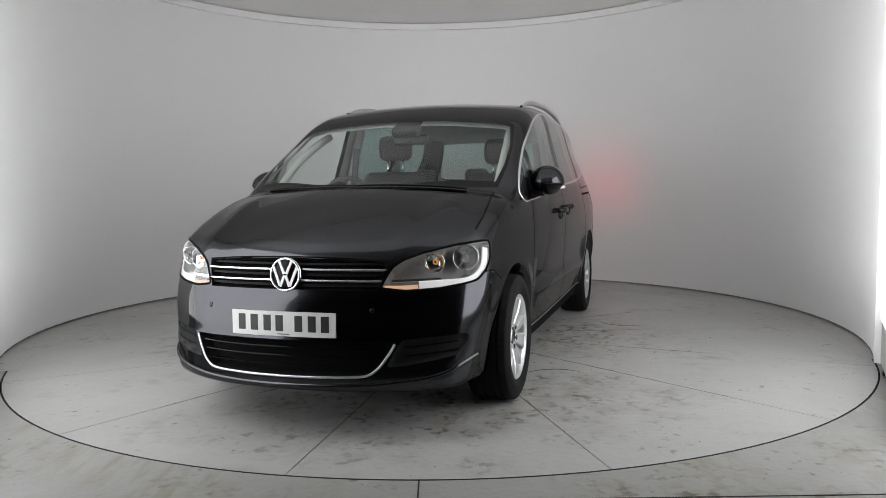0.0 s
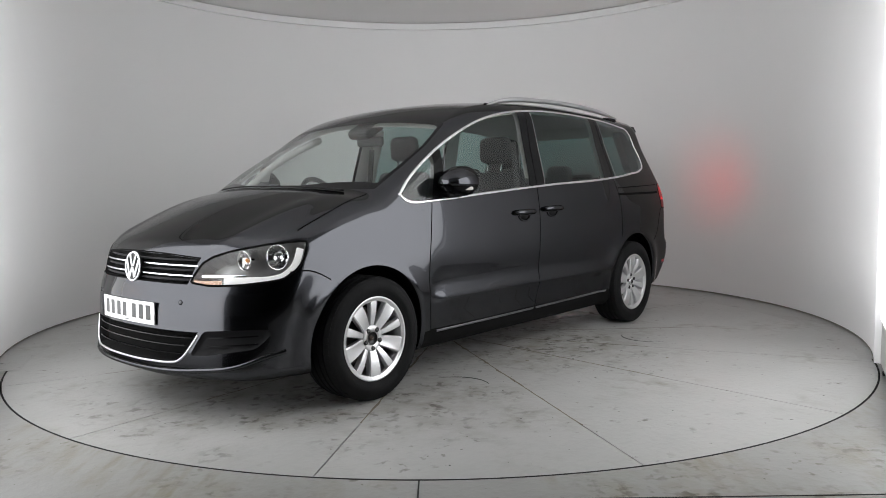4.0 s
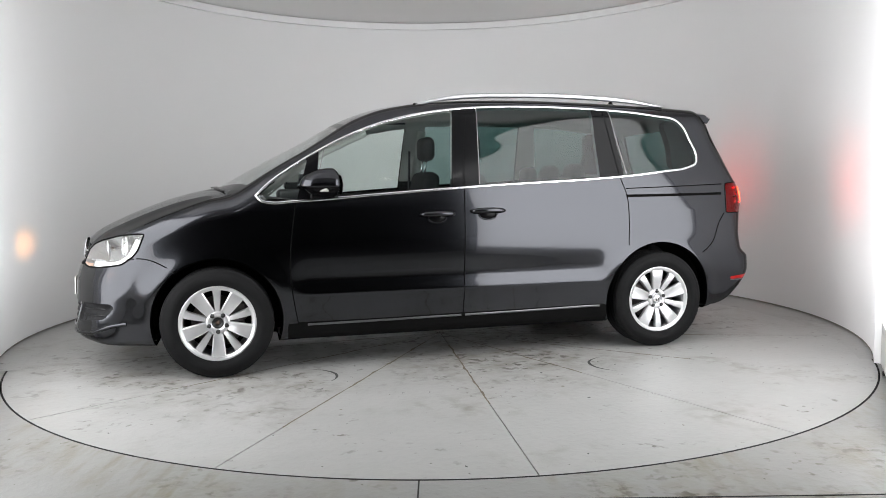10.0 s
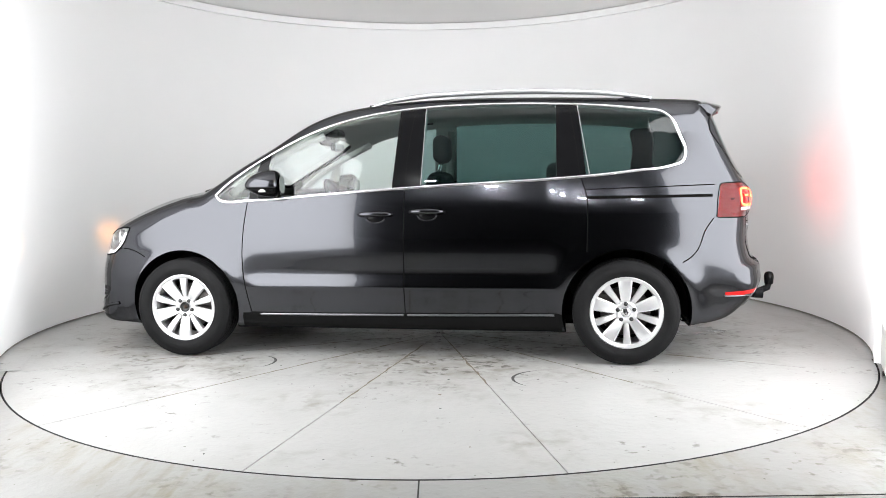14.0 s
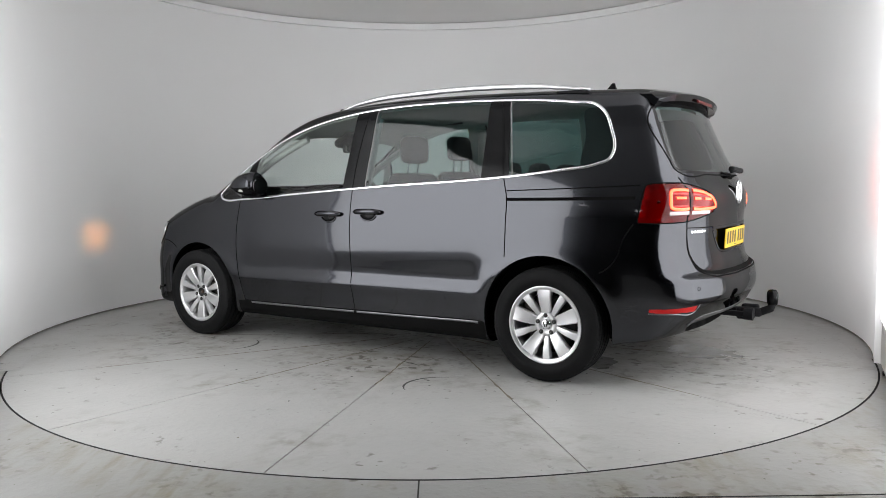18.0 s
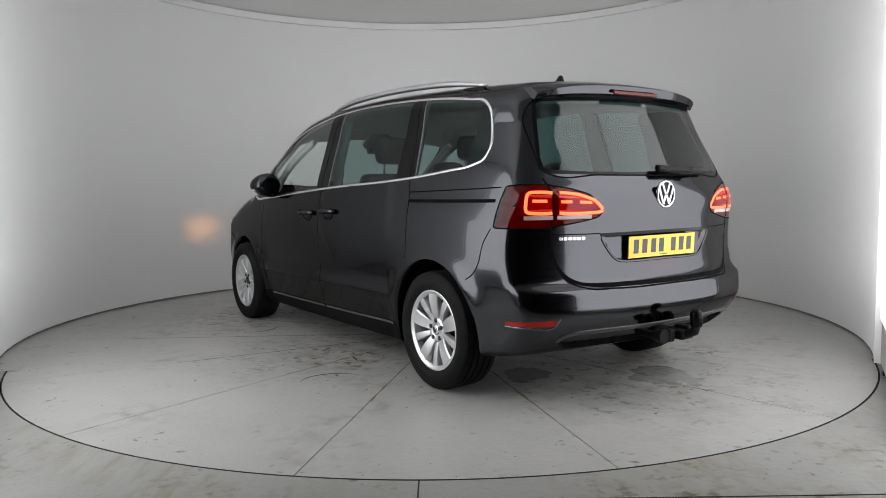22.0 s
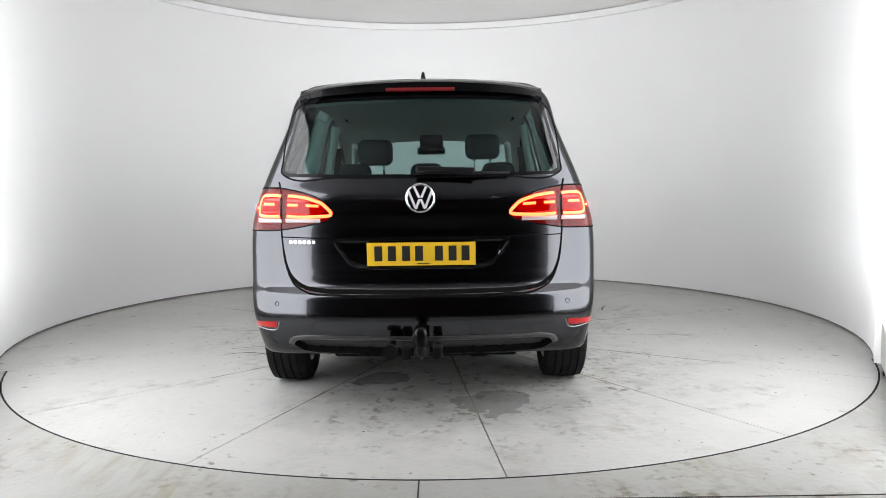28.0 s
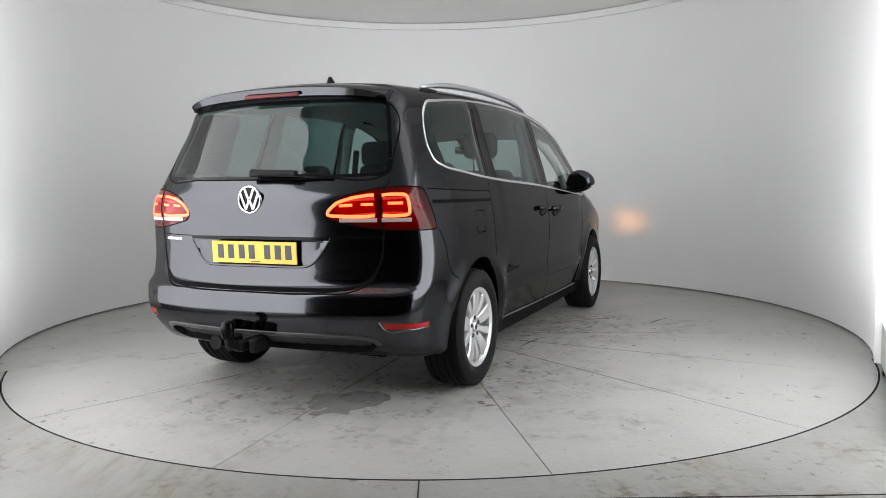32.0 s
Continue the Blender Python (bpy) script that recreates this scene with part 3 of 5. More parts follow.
class Shell:
    """The body's skin, cut into named panels along outlines."""

    def __init__(self):
        self.pts, self.quads = skin()
        self.names = ["body"]
        self.label = np.zeros(len(self.quads), int)
        self.way = slope(self.pts[self.quads].mean(1))

    def cut(self, name, view, poly, facing=0.0, test=None, sides=(1,), over=None):
        u, v, w = (np.array(a, float) for a in VIEWS[view])
        made = []
        for s in sides:
            flip = np.array((1, s, 1.0))
            pts = self.pts * flip
            mid = pts[self.quads].mean(1)
            nrm = self.way * flip
            ok = (nrm @ w > facing) & (test(mid) if test else True)
            if over:
                ok &= np.isin(self.label, [self.names.index(o) for o in over if o in self.names])
            inn = ok & within(poly, np.stack([mid @ u, mid @ v], 1))
            full = name if len(sides) == 1 else name + ("_l" if s > 0 else "_r")
            if full not in self.names:
                self.names.append(full)
            made.append(full)
            a = np.zeros(len(pts), bool)
            b = np.zeros(len(pts), bool)
            a[self.quads[inn].ravel()] = True
            b[self.quads[~inn & ok].ravel()] = True
            edge = np.flatnonzero(a & b)
            for _ in range(2):
                p = pts[edge]
                uv = np.stack([p @ u, p @ v], 1)
                d = np.clip(nearest(poly, uv) - uv, -0.02, 0.02)
                p = p + d[:, :1] * u + d[:, 1:] * v
                pts[edge] = settle(p, 2)
            self.pts = pts * flip
            self.label[inn] = self.names.index(full)
        return made

    def take(self, names, inset=0.0, back=False, rim=0.0):
        """Points, normals and faces of some panels; inset sinks all but their outer edge, rim sinks the edge too."""
        f = self.quads[np.isin(self.label, [self.names.index(n) for n in names if n in self.names])]
        used, inv = np.unique(f, return_inverse=True)
        f = inv.reshape(-1, 4)
        p = self.pts[used]
        n = outward(p)
        if inset or rim:
            e = np.sort(np.stack([f, np.roll(f, -1, 1)], -1).reshape(-1, 2), 1)
            key, cnt = np.unique(e, axis=0, return_counts=True)
            lip = np.zeros(len(p), bool)
            lip[key[cnt == 1].ravel()] = True
            p = p - n * np.where(lip, rim, inset)[:, None]
        if back:
            f, n = f[:, ::-1], -n
        return p, n, f

    def part(self, name, names, mat, parent, label="", inset=0.0, back=False, rim=0.0):
        p, n, f = self.take(names, inset, back, rim)
        me = mesh_of(name, p.tolist(), f.tolist(), mat)
        if not inset or inset == rim:
            me.normals_split_custom_set_from_vertices(n.tolist())
        return place(name, me, parent, label)


def on_skin(view, line, s=1, level=None):
    """Points of a line drawn in a view, laid onto the body. level: a first guess of the depth."""
    u, v, w = (np.array(a, float) for a in VIEWS[view])
    line = np.array(line, float)
    p = line[:, :1] * u + line[:, 1:] * v
    d = np.linspace(2.7, 0.3, 90)
    flip = np.array((1, s, 1.0)) if view not in ("end", "back") else np.ones(3)
    inside = field(p[:, None] + d[None, :, None] * w) < 0
    lo = np.where(inside.any(1), d[inside.argmax(1)], 0.6)
    hi = lo + (d[0] - d[1])
    for _ in range(14):
        mid = (lo + hi) / 2
        out = field(p + mid[:, None] * w) > 0
        lo, hi = np.where(out, lo, mid), np.where(out, mid, hi)
    return (p + lo[:, None] * w) * flip


def strip(p, width, height=0.0006, sink=0.002, closed=False, dome=False):
    """A flat or domed band along points of the skin."""
    p = np.asarray(p, float)
    n = outward(p)
    t = np.roll(p, -1, 0) - np.roll(p, 1, 0)
    if not closed:
        t[0], t[-1] = p[1] - p[0], p[-1] - p[-2]
    t /= np.linalg.norm(t, axis=1)[:, None] + 1e-9
    s = np.cross(n, t)
    s /= np.linalg.norm(s, axis=1)[:, None] + 1e-9
    prof = [(-0.5, -sink), (-0.5, height * (0.3 if dome else 1)), (-0.3, height * (0.8 if dome else 1)), (0, height), (0.3, height * (0.8 if dome else 1)), (0.5, height * (0.3 if dome else 1)), (0.5, -sink)]
    k, m = len(prof), len(p)
    verts = np.stack([p + s * (a * width) + n * b for a, b in prof], 1).reshape(-1, 3)
    faces = []
    for i in range(m if closed else m - 1):
        j = (i + 1) % m
        for q in range(k - 1):
            faces.append((i * k + q, i * k + q + 1, j * k + q + 1, j * k + q))
    return verts.tolist(), faces


def band(name, p, width, mat, parent, height=0.0006, label="", closed=False, dome=False):
    v, f = strip(p, width, height, closed=closed, dome=dome)
    return place(name, mesh_of(name, v, f, mat, dome), parent, label)


# ---- outlines on the body, in metres: side (length, height), ends (across, height), corners (along the corner, height) ----
WINDOWS = [(1.216, 1.086), (1.155, 1.145), (1.007, 1.252), (0.825, 1.360), (0.633, 1.455), (0.449, 1.525), (0.266, 1.574), (0.083, 1.608), (-0.100, 1.630), (-0.283, 1.643), (-0.649, 1.650),
           (-1.014, 1.642), (-1.378, 1.619), (-1.556, 1.598), (-1.690, 1.575), (-1.740, 1.535), (-1.790, 1.430), (-1.820, 1.320), (-1.805, 1.270), (-1.727, 1.237),
           (-1.530, 1.210), (-1.352, 1.190), (-0.997, 1.163), (-0.282, 1.129), (0.442, 1.084), (0.998, 1.047), (1.140, 1.042), (1.190, 1.056)]
HEADLAMP = [(-1.285, 0.680), (-1.225, 0.770), (-1.170, 0.802), (-1.082, 0.828), (-0.902, 0.860), (-0.722, 0.870), (-0.738, 0.780), (-0.772, 0.735), (-0.834, 0.695), (-1.025, 0.671), (-1.181, 0.666)]
TAILLAMP = [(-0.783, 0.919), (-0.849, 1.124), (-1.046, 1.129), (-1.160, 1.108), (-1.255, 1.078), (-1.322, 1.000), (-1.295, 0.966), (-1.180, 0.940), (-1.062, 0.921), (-0.882, 0.917)]
REFLEX = [(-0.838, 0.462), (-1.110, 0.481), (-1.083, 0.447), (-0.845, 0.442)]
BONNET = [(2.27, 0.0), (2.255, 0.23), (2.20, 0.46), (2.10, 0.575), (1.97, 0.705), (1.88, 0.765), (1.70, 0.770), (1.53, 0.755), (1.38, 0.735), (1.335, 0.700), (1.39, 0.58), (1.455, 0.46), (1.54, 0.26), (1.575, 0.0)]
SCREEN_EDGE = [(1.560, 0.0), (1.525, 0.26), (1.440, 0.46), (1.370, 0.60), (1.310, 0.745), (1.10, 0.756), (0.90, 0.742), (0.680, 0.703), (0.655, 0.66), (0.660, 0.44), (0.665, 0.0)]
GRILLE = [(0.0, 0.812), (0.23, 0.808), (0.46, 0.792), (0.425, 0.670), (0.2, 0.672), (0.0, 0.672)]
LOW_GRILLE = [(0.0, 0.450), (0.27, 0.450), (0.505, 0.446), (0.445, 0.345), (0.400, 0.302), (0.25, 0.295), (0.0, 0.293)]
FOG = [(0.530, 0.452), (0.775, 0.462), (0.790, 0.440), (0.745, 0.368), (0.56, 0.338), (0.470, 0.333)]
GATE = [(0.0, 0.614), (0.40, 0.616), (0.560, 0.625), (0.625, 0.657), (0.668, 0.742), (0.688, 0.887), (0.693, 1.130), (0.703, 1.160), (0.709, 1.250), (0.638, 1.560), (0.60, 1.635), (0.0, 1.665)]
REAR_WINDOW = [(0.0, 1.170), (0.40, 1.174), (0.665, 1.182), (0.693, 1.200), (0.692, 1.250), (0.622, 1.545), (0.600, 1.562), (0.40, 1.572), (0.0, 1.578)]
RECESS = [(0.0, 0.884), (0.435, 0.882), (0.345, 0.756), (0.305, 0.738), (0.0, 0.735)]
DIFFUSER = [(0.0, 0.402), (0.575, 0.400), (0.645, 0.388), (0.655, 0.360), (0.600, 0.318), (0.56, 0.308), (0.0, 0.302)]


def both(half):
    """A full outline from its half with y >= 0 (first and last points on the middle line)."""
    return list(half) + [(-a, b) for a, b in half[::-1] if abs(a) > 1e-6]


def both_top(half):
    return list(half) + [(a, -b) for a, b in half[::-1] if abs(b) > 1e-6]


def circle(cx, cz, r, n=64):
    return [(cx + r * math.sin(2 * math.pi * i / n), cz + r * math.cos(2 * math.pi * i / n)) for i in range(n)]


def build_shell():
    s = Shell()
    lr = (1, -1)
    # large panels first; later ones cut into them
    s.cut("fender", "side", [(2.5, 1.3), (1.25, 1.3), (0.985, 1.05), (1.009, 0.887), (1.028, 0.594), (0.985, 0.285), (0.985, 0.0), (2.5, 0.0)], 0.12, lambda m: m[:, 2] < 1.12, lr)
    s.cut("front_door", "side", [(0.985, 1.05), (1.009, 0.887), (1.028, 0.594), (0.985, 0.300), (-0.062, 0.312), (-0.074, 1.15), (0.9, 1.15)], 0.3, None, lr)
    s.cut("sliding_door", "side", [(-0.074, 1.15), (-0.062, 0.312), (-1.03, 0.320), (-1.10, 0.55), (-1.215, 0.69), (-1.218, 1.061), (-1.185, 1.20)], 0.3, None, lr)
    s.cut("sill", "side", [(1.05, 0.300), (-0.062, 0.312), (-1.07, 0.320), (-1.07, 0.0), (1.05, 0.0)], 0.3, None, lr)
    s.cut("front_bumper", "side", [(1.60, 0.58), (1.722, 0.672), (1.858, 0.727), (1.946, 0.727), (1.99, 0.690), (2.10, 0.674), (2.6, 0.668), (2.6, 0.0), (1.5, 0.0)], -2.0, lambda m: m[:, 2] > 0.2)
    s.cut("rear_bumper", "side", [(-1.955, 0.918), (-1.930, 0.88), (-1.873, 0.717), (-1.783, 0.641), (-1.70, 0.58), (-1.6, 0.0), (-2.7, 0.0), (-2.7, 0.918)], -2.0, lambda m: m[:, 2] > 0.2)
    s.cut("bonnet", "top", both_top(BONNET), 0.1, lambda m: m[:, 2] > 0.7)
    s.cut("screen_frame", "top", both_top(SCREEN_EDGE), 0.1, lambda m: m[:, 2] > 0.9)
    inner = [(1.465, 0.0), (1.430, 0.26), (1.350, 0.46), (1.300, 0.60), (1.268, 0.722), (1.10, 0.737), (0.90, 0.724), (0.715, 0.685), (0.700, 0.645), (0.705, 0.44), (0.71, 0.0)]
    s.cut("windscreen", "top", both_top(inner), 0.1, lambda m: m[:, 2] > 0.9)
    s.cut("tailgate", "back", both(GATE), 0.12, lambda m: m[:, 0] < -1.7)
    s.cut("gate_frame", "back", both(REAR_WINDOW), 0.12, lambda m: m[:, 0] < -1.7)
    rw = [(0.0, 1.186), (0.40, 1.190), (0.650, 1.198), (0.676, 1.214), (0.675, 1.255), (0.606, 1.535), (0.585, 1.549), (0.40, 1.558), (0.0, 1.564)]
    s.cut("rear_window", "back", both(rw), 0.12, lambda m: m[:, 0] < -1.7)
    s.cut("plate_recess", "back", both(RECESS), 0.12, lambda m: m[:, 0] < -1.7)
    s.cut("diffuser", "back", both(DIFFUSER), 0.1, lambda m: m[:, 0] < -1.7)
    s.cut("grille", "end", both(GRILLE), 0.12, lambda m: m[:, 0] > 1.7)
    s.cut("low_grille", "end", both(LOW_GRILLE), 0.12, lambda m: m[:, 0] > 1.7)
    s.cut("fog_recess", "end", rounded(FOG, 0.02), 0.12, lambda m: m[:, 0] > 1.7, lr)
    s.cut("headlamp", "fore", rounded(HEADLAMP, 0.012), 0.1, lambda m: m[:, 0] > 1.5, lr)
    s.cut("taillamp", "aft", rounded(TAILLAMP, 0.015), 0.1, lambda m: m[:, 0] < -1.5, lr)
    s.cut("reflex", "aft", REFLEX, 0.1, lambda m: m[:, 0] < -1.5, lr)
    s.cut("window_frame", "side", WINDOWS, 0.2, lambda m: m[:, 2] > 0.95, lr)
    up = [tuple(p) for p in WINDOWS]
    for nm, a, b, c, d in (("quarter_glass", (0.905, 1.30), (0.985, 1.03), (1.4, 1.03), (1.4, 1.30)),
                           ("door_glass", (-0.040, 1.70), (0.018, 1.03), (0.870, 1.03), (0.790, 1.70)),
                           ("sliding_glass", (-1.028, 1.70), (-1.034, 1.03), (-0.176, 1.03), (-0.205, 1.70)),
                           ("rear_glass", (-2.1, 1.70), (-2.1, 1.03), (-1.232, 1.03), (-1.155, 1.70))):
        s.cut(nm, "side", [a, b, c, d], 0.2, lambda m: m[:, 2] > 0.95, lr, over=("window_frame_l", "window_frame_r"))
    for nm, x0, x1 in (("front_pillar", 0.45, 1.5), ("middle_pillar", -0.6, 0.45), ("rear_pillar", -2.1, -0.6)):
        s.cut(nm, "side", [(x0, 1.8), (x0, 0.9), (x1, 0.9), (x1, 1.8)], 0.2, None, lr, over=("window_frame_l", "window_frame_r"))
    for wx, r in WHEELS:
        s.cut("arch", "side", circle(wx, 0.335, r), -2.0, lambda m: m[:, 1] > 0.50, lr)
    return s


def build_body(car):
    s = build_shell()
    left_right = {1: "_l", -1: "_r"}
    s.part("body_shell", ["body"], PAINT, car, "dark grey metallic roof, pillars and rear quarters")
    s.part("bonnet", ["bonnet"], PAINT, car)
    s.part("front_bumper", ["front_bumper"], PAINT, car)
    s.part("rear_bumper", ["rear_bumper"], PAINT, car)
    gate = s.part("tailgate", ["tailgate"], PAINT, car)
    s.part("window_surround", ["gate_frame"], PIANO, gate, "gloss black glass edge")
    s.part("rear_window", ["rear_window"], PRIVACY, gate, "dark tinted rear window")
    s.part("plate_recess", ["plate_recess"], PAINT, gate, inset=0.014)
    s.part("diffuser", ["diffuser"], LINER, car, "black plastic lower bumper insert", inset=0.035)
    s.part("windscreen", ["windscreen"], SCREEN, car, "clear windscreen")
    s.part("windscreen_edge", ["screen_frame"], PIANO, car, "black windscreen edge and wiper tray")
    s.part("grille", ["grille"], LINER, car, "black front grille", inset=0.035)
    s.part("lower_grille", ["low_grille"], LINER, car, "black lower air intake", inset=0.045)
    for k in (1, -1):
        e = left_right[k]
        s.part("front_wing", ["fender" + e], PAINT, car)
        door = s.part("front_door", ["front_door" + e], PAINT, car)
        slide = s.part("sliding_door", ["sliding_door" + e], PAINT, car)
        s.part("door_window", ["door_glass" + e], GLASS, door, "lightly tinted front door window")
        s.part("door_window", ["sliding_glass" + e], PRIVACY, slide, "dark tinted sliding door window")
        s.part("quarter_window", ["quarter_glass" + e], GLASS, car, "small triangular front quarter window")
        s.part("rear_quarter_window", ["rear_glass" + e], PRIVACY, car, "dark tinted rear quarter window")
        for nm in ("front_pillar", "middle_pillar", "rear_pillar"):
            s.part("window_pillar", [nm + e], PIANO, car, "gloss black window pillar")
        s.part("sill", ["sill" + e], LINER, car, "black underside of the sill")
        s.part("fog_recess", ["fog_recess" + e], PLASTIC, car, "black plastic bumper corner insert", inset=0.012)
        s.part("rear_reflector", ["reflex" + e], RED_REFLEX, car, "red reflector in the rear bumper")
        lamps(s, car, k, e)
        trims(car, door, slide, k)
    # cabin lining, a little inside the skin
    solid = [n for n in s.names if not any(w in n for w in ("glass", "rear_window", "windscreen", "arch", "grille", "lamp", "reflex", "fog"))]
    p, n, f = s.take(solid)
    p = p - n * 0.03
    mid = p[f].mean(1)
    for name, pick, mat in (("headlining", mid[:, 2] > 1.17, TRIM_PALE), ("cabin_lining", mid[:, 2] <= 1.17, TRIM_DARK)):
        g = f[pick][:, ::-1]
        used, inv = np.unique(g, return_inverse=True)
        place(name, mesh_of(name, p[used].tolist(), inv.reshape(-1, 4).tolist(), mat), car, "pale grey cloth headlining" if mat is TRIM_PALE else "")
    return gate


def lamps(s, car, k, e):
    """Headlamp and rear lamp with their bulbs, strips and lenses."""
    flip = np.array((1, k, 1.0))
    head = s.part("headlamp", ["headlamp" + e], LENS, car, "clear headlamp with a lit amber side light")
    p, n, f = s.take(["headlamp" + e], 0.105, rim=0.002)
    place("bed", mesh_of("bed", p.tolist(), f.tolist(), LAMP_BED), head, "grey lamp bed")
    line = on_skin("fore", smooth_line(rounded(HEADLAMP, 0.012) + rounded(HEADLAMP, 0.012)[:1], 0.012), k)
    band("seal", line, 0.010, SEAM, head, 0.0018)
    # the white strip round the foot and outer end of the lamp
    foot = on_skin("fore", smooth_line([(-1.118, 0.690), (-1.06, 0.691), (-1.00, 0.692), (-0.90, 0.694), (-0.828, 0.710), (-0.782, 0.748), (-0.762, 0.792), (-0.752, 0.840)]), k)
    v, fc = strip(foot - outward(foot) * 0.012, 0.034, 0.004)
    place("light_strip", mesh_of("light_strip", v, fc, DAY_WHITE), head, "white light strip")
    step = on_skin("fore", smooth_line([(-1.235, 0.712), (-1.10, 0.713), (-1.01, 0.712)]), k)
    v, fc = strip(step - outward(step) * 0.020, 0.014, 0.004)
    place("lamp_step", mesh_of("lamp_step", v, fc, CHROME), head, "chrome step")
    amb = on_skin("fore", smooth_line([(-1.268, 0.684), (-1.22, 0.681), (-1.17, 0.681), (-1.125, 0.683)]), k)
    v, fc = strip(amb - outward(amb) * 0.006, 0.018, 0.004)
    place("side_light", mesh_of("side_light", v, fc, SIDE_LIGHT), head, "glowing amber side light")
    for (u, z), r in (((-1.050, 0.778), 0.046), ((-0.878, 0.798), 0.058)):
        c = on_skin("fore", [(u, z)], k)[0]
        small = r < 0.05
        nv = Vector((1.0, 0.06 if k > 0 else -0.27, -0.06) if small else (0.93, 0.36 * k, 0.04)).normalized()
        deep = 0.022 if small else 0.055
        m = Matrix.Translation(Vector(c) - nv * (0.040 if small else 0.034)) @ nv.to_track_quat("X", "Z").to_matrix().to_4x4()
        vv, ff = lathe([(r * 1.06, -0.004), (r * 1.06, 0.002), (r, 0.002), (r * 0.97, -0.004), (r * 0.8, -deep * 0.55), (r * 0.5, -deep * 0.9), (0.009, -deep)], 28, "x")
        place("reflector_bowl", mesh_of("reflector_bowl", vv, ff, REFLECTOR), head, "chrome reflector bowl", m)
        for a in (0.6, 2.4, 4.2):
            vv, ff = tube([(-deep * 0.7, 0.4 * r * math.cos(a), 0.4 * r * math.sin(a)), (-0.010, 0.9 * r * math.cos(a), 0.9 * r * math.sin(a))], 0.003, 6)
            place("bowl_vane", mesh_of("bowl_vane", vv, ff, LAMP_BED), head, "", m)
        if not small:
            vv, ff = lathe([(0.001, -0.012), (0.007, -0.014), (0.010, -0.022), (0.010, -0.05)], 14, "x")
            place("bulb", mesh_of("bulb", vv, ff, REFLECTOR), head, "", m)
            continue
        # the side light: a filament deep in a narrow dark tube that throws a small warm patch straight ahead
        vv, ff = lathe([(0.011, -0.022), (0.011, -0.014), (0.0085, -0.012), (0.0062, -0.014), (0.0062, -0.021)], 18, "x")
        place("bulb", mesh_of("bulb", vv, ff, AMBER), head, "glowing amber bulb", m)
        vv, ff = lathe([(0.006, -0.0215), (0.005, -0.0215), (0.005, -0.0575), (0.0002, -0.0575), (0.0002, -0.059), (0.006, -0.059)], 16, "x", True)
        flat = m @ Matrix.Diagonal((1, 1.35, 0.72, 1))
        place("light_tube", mesh_of("light_tube", vv, ff, LINER), head, "", flat)
        vv, ff = lathe([(0.0003, -0.0565), (0.0047, -0.0565)], 16, "x")
        place("filament", mesh_of("filament", vv, ff, BEAM), head, "", flat)
    tail = s.part("rear_lamp", ["taillamp" + e], RED_LENS, car, "red rear lamp with glowing light frames")
    p, n, f = s.take(["taillamp" + e], 0.035, rim=0.002)
    place("bed", mesh_of("bed", p.tolist(), f.tolist(), RED_BED), tail, "dark red lamp bed")
    line = on_skin("aft", smooth_line(rounded(TAILLAMP, 0.015) + rounded(TAILLAMP, 0.015)[:1], 0.012), k)
    band("seal", line, 0.006, SEAM, tail, 0.0018)
    c = on_skin("aft", [(-0.905, 1.030)], k)[0]
    m = Matrix.Translation(Vector(c) + Vector((0.008, 0.0, 0.0))) @ Vector((-1.0, 0.0, 0.11)).to_track_quat("X", "Z").to_matrix().to_4x4()
    v, fc = lathe([(0.0065, 0.0), (0.0055, 0.0), (0.0055, -0.0185), (0.0002, -0.0185), (0.0002, -0.020), (0.0065, -0.020)], 14, "x", True)
    place("light_tube", mesh_of("light_tube", v, fc, LINER), tail, "", m)
    v, fc = lathe([(0.0002, -0.0175), (0.005, -0.0175)], 14, "x")
    place("filament", mesh_of("filament", v, fc, RED_BEAM), tail, "", m)
    # lit red guides behind the frames
    for lo, hi in (((-1.075, 1.040), (-0.962, 1.041)), ((-1.108, 1.038), (-1.285, 1.026))):
        ln = [(lo[0] + (hi[0] - lo[0]) * t, lo[1] + (hi[1] - lo[1]) * t) for t in (0.0, 0.25, 0.5, 0.75, 1.0)]
        c = on_skin("aft", ln, k)
        v, fc = strip(c - outward(c) * 0.0035, 0.082, 0.001)
        if lo[0] < -1.1:
            taper = np.array(v).reshape(5, 7, 3)
            mid = taper.mean(1, keepdims=True)
            v = (mid + (taper - mid) * np.array((1.05, 1.0, 0.92, 0.75, 0.42))[:, None, None]).reshape(-1, 3).tolist()
        place("light_guide", mesh_of("light_guide", v, fc, RED_GUIDE), tail, "softly glowing red light guide")
    # two glowing frames, a dash in each, and the pale reversing lens below
    for pts in ([(-1.080, 1.088), (-0.975, 1.092), (-0.957, 1.085), (-0.950, 1.045), (-0.949, 1.000), (-0.967, 0.992), (-1.080, 0.991)],
                [(-1.102, 1.090), (-1.200, 1.078), (-1.275, 1.052), (-1.310, 1.015), (-1.316, 0.997), (-1.295, 0.990), (-1.102, 0.991)]):
        c = on_skin("aft", smooth_line(rounded(pts, 0.012)[3:-3], 0.012), k)
        v, fc = strip(c + outward(c) * 0.002, 0.015, 0.002, dome=True)
        place("light_frame", mesh_of("light_frame", v, fc, RED_CORE), tail, "glowing red light frame")
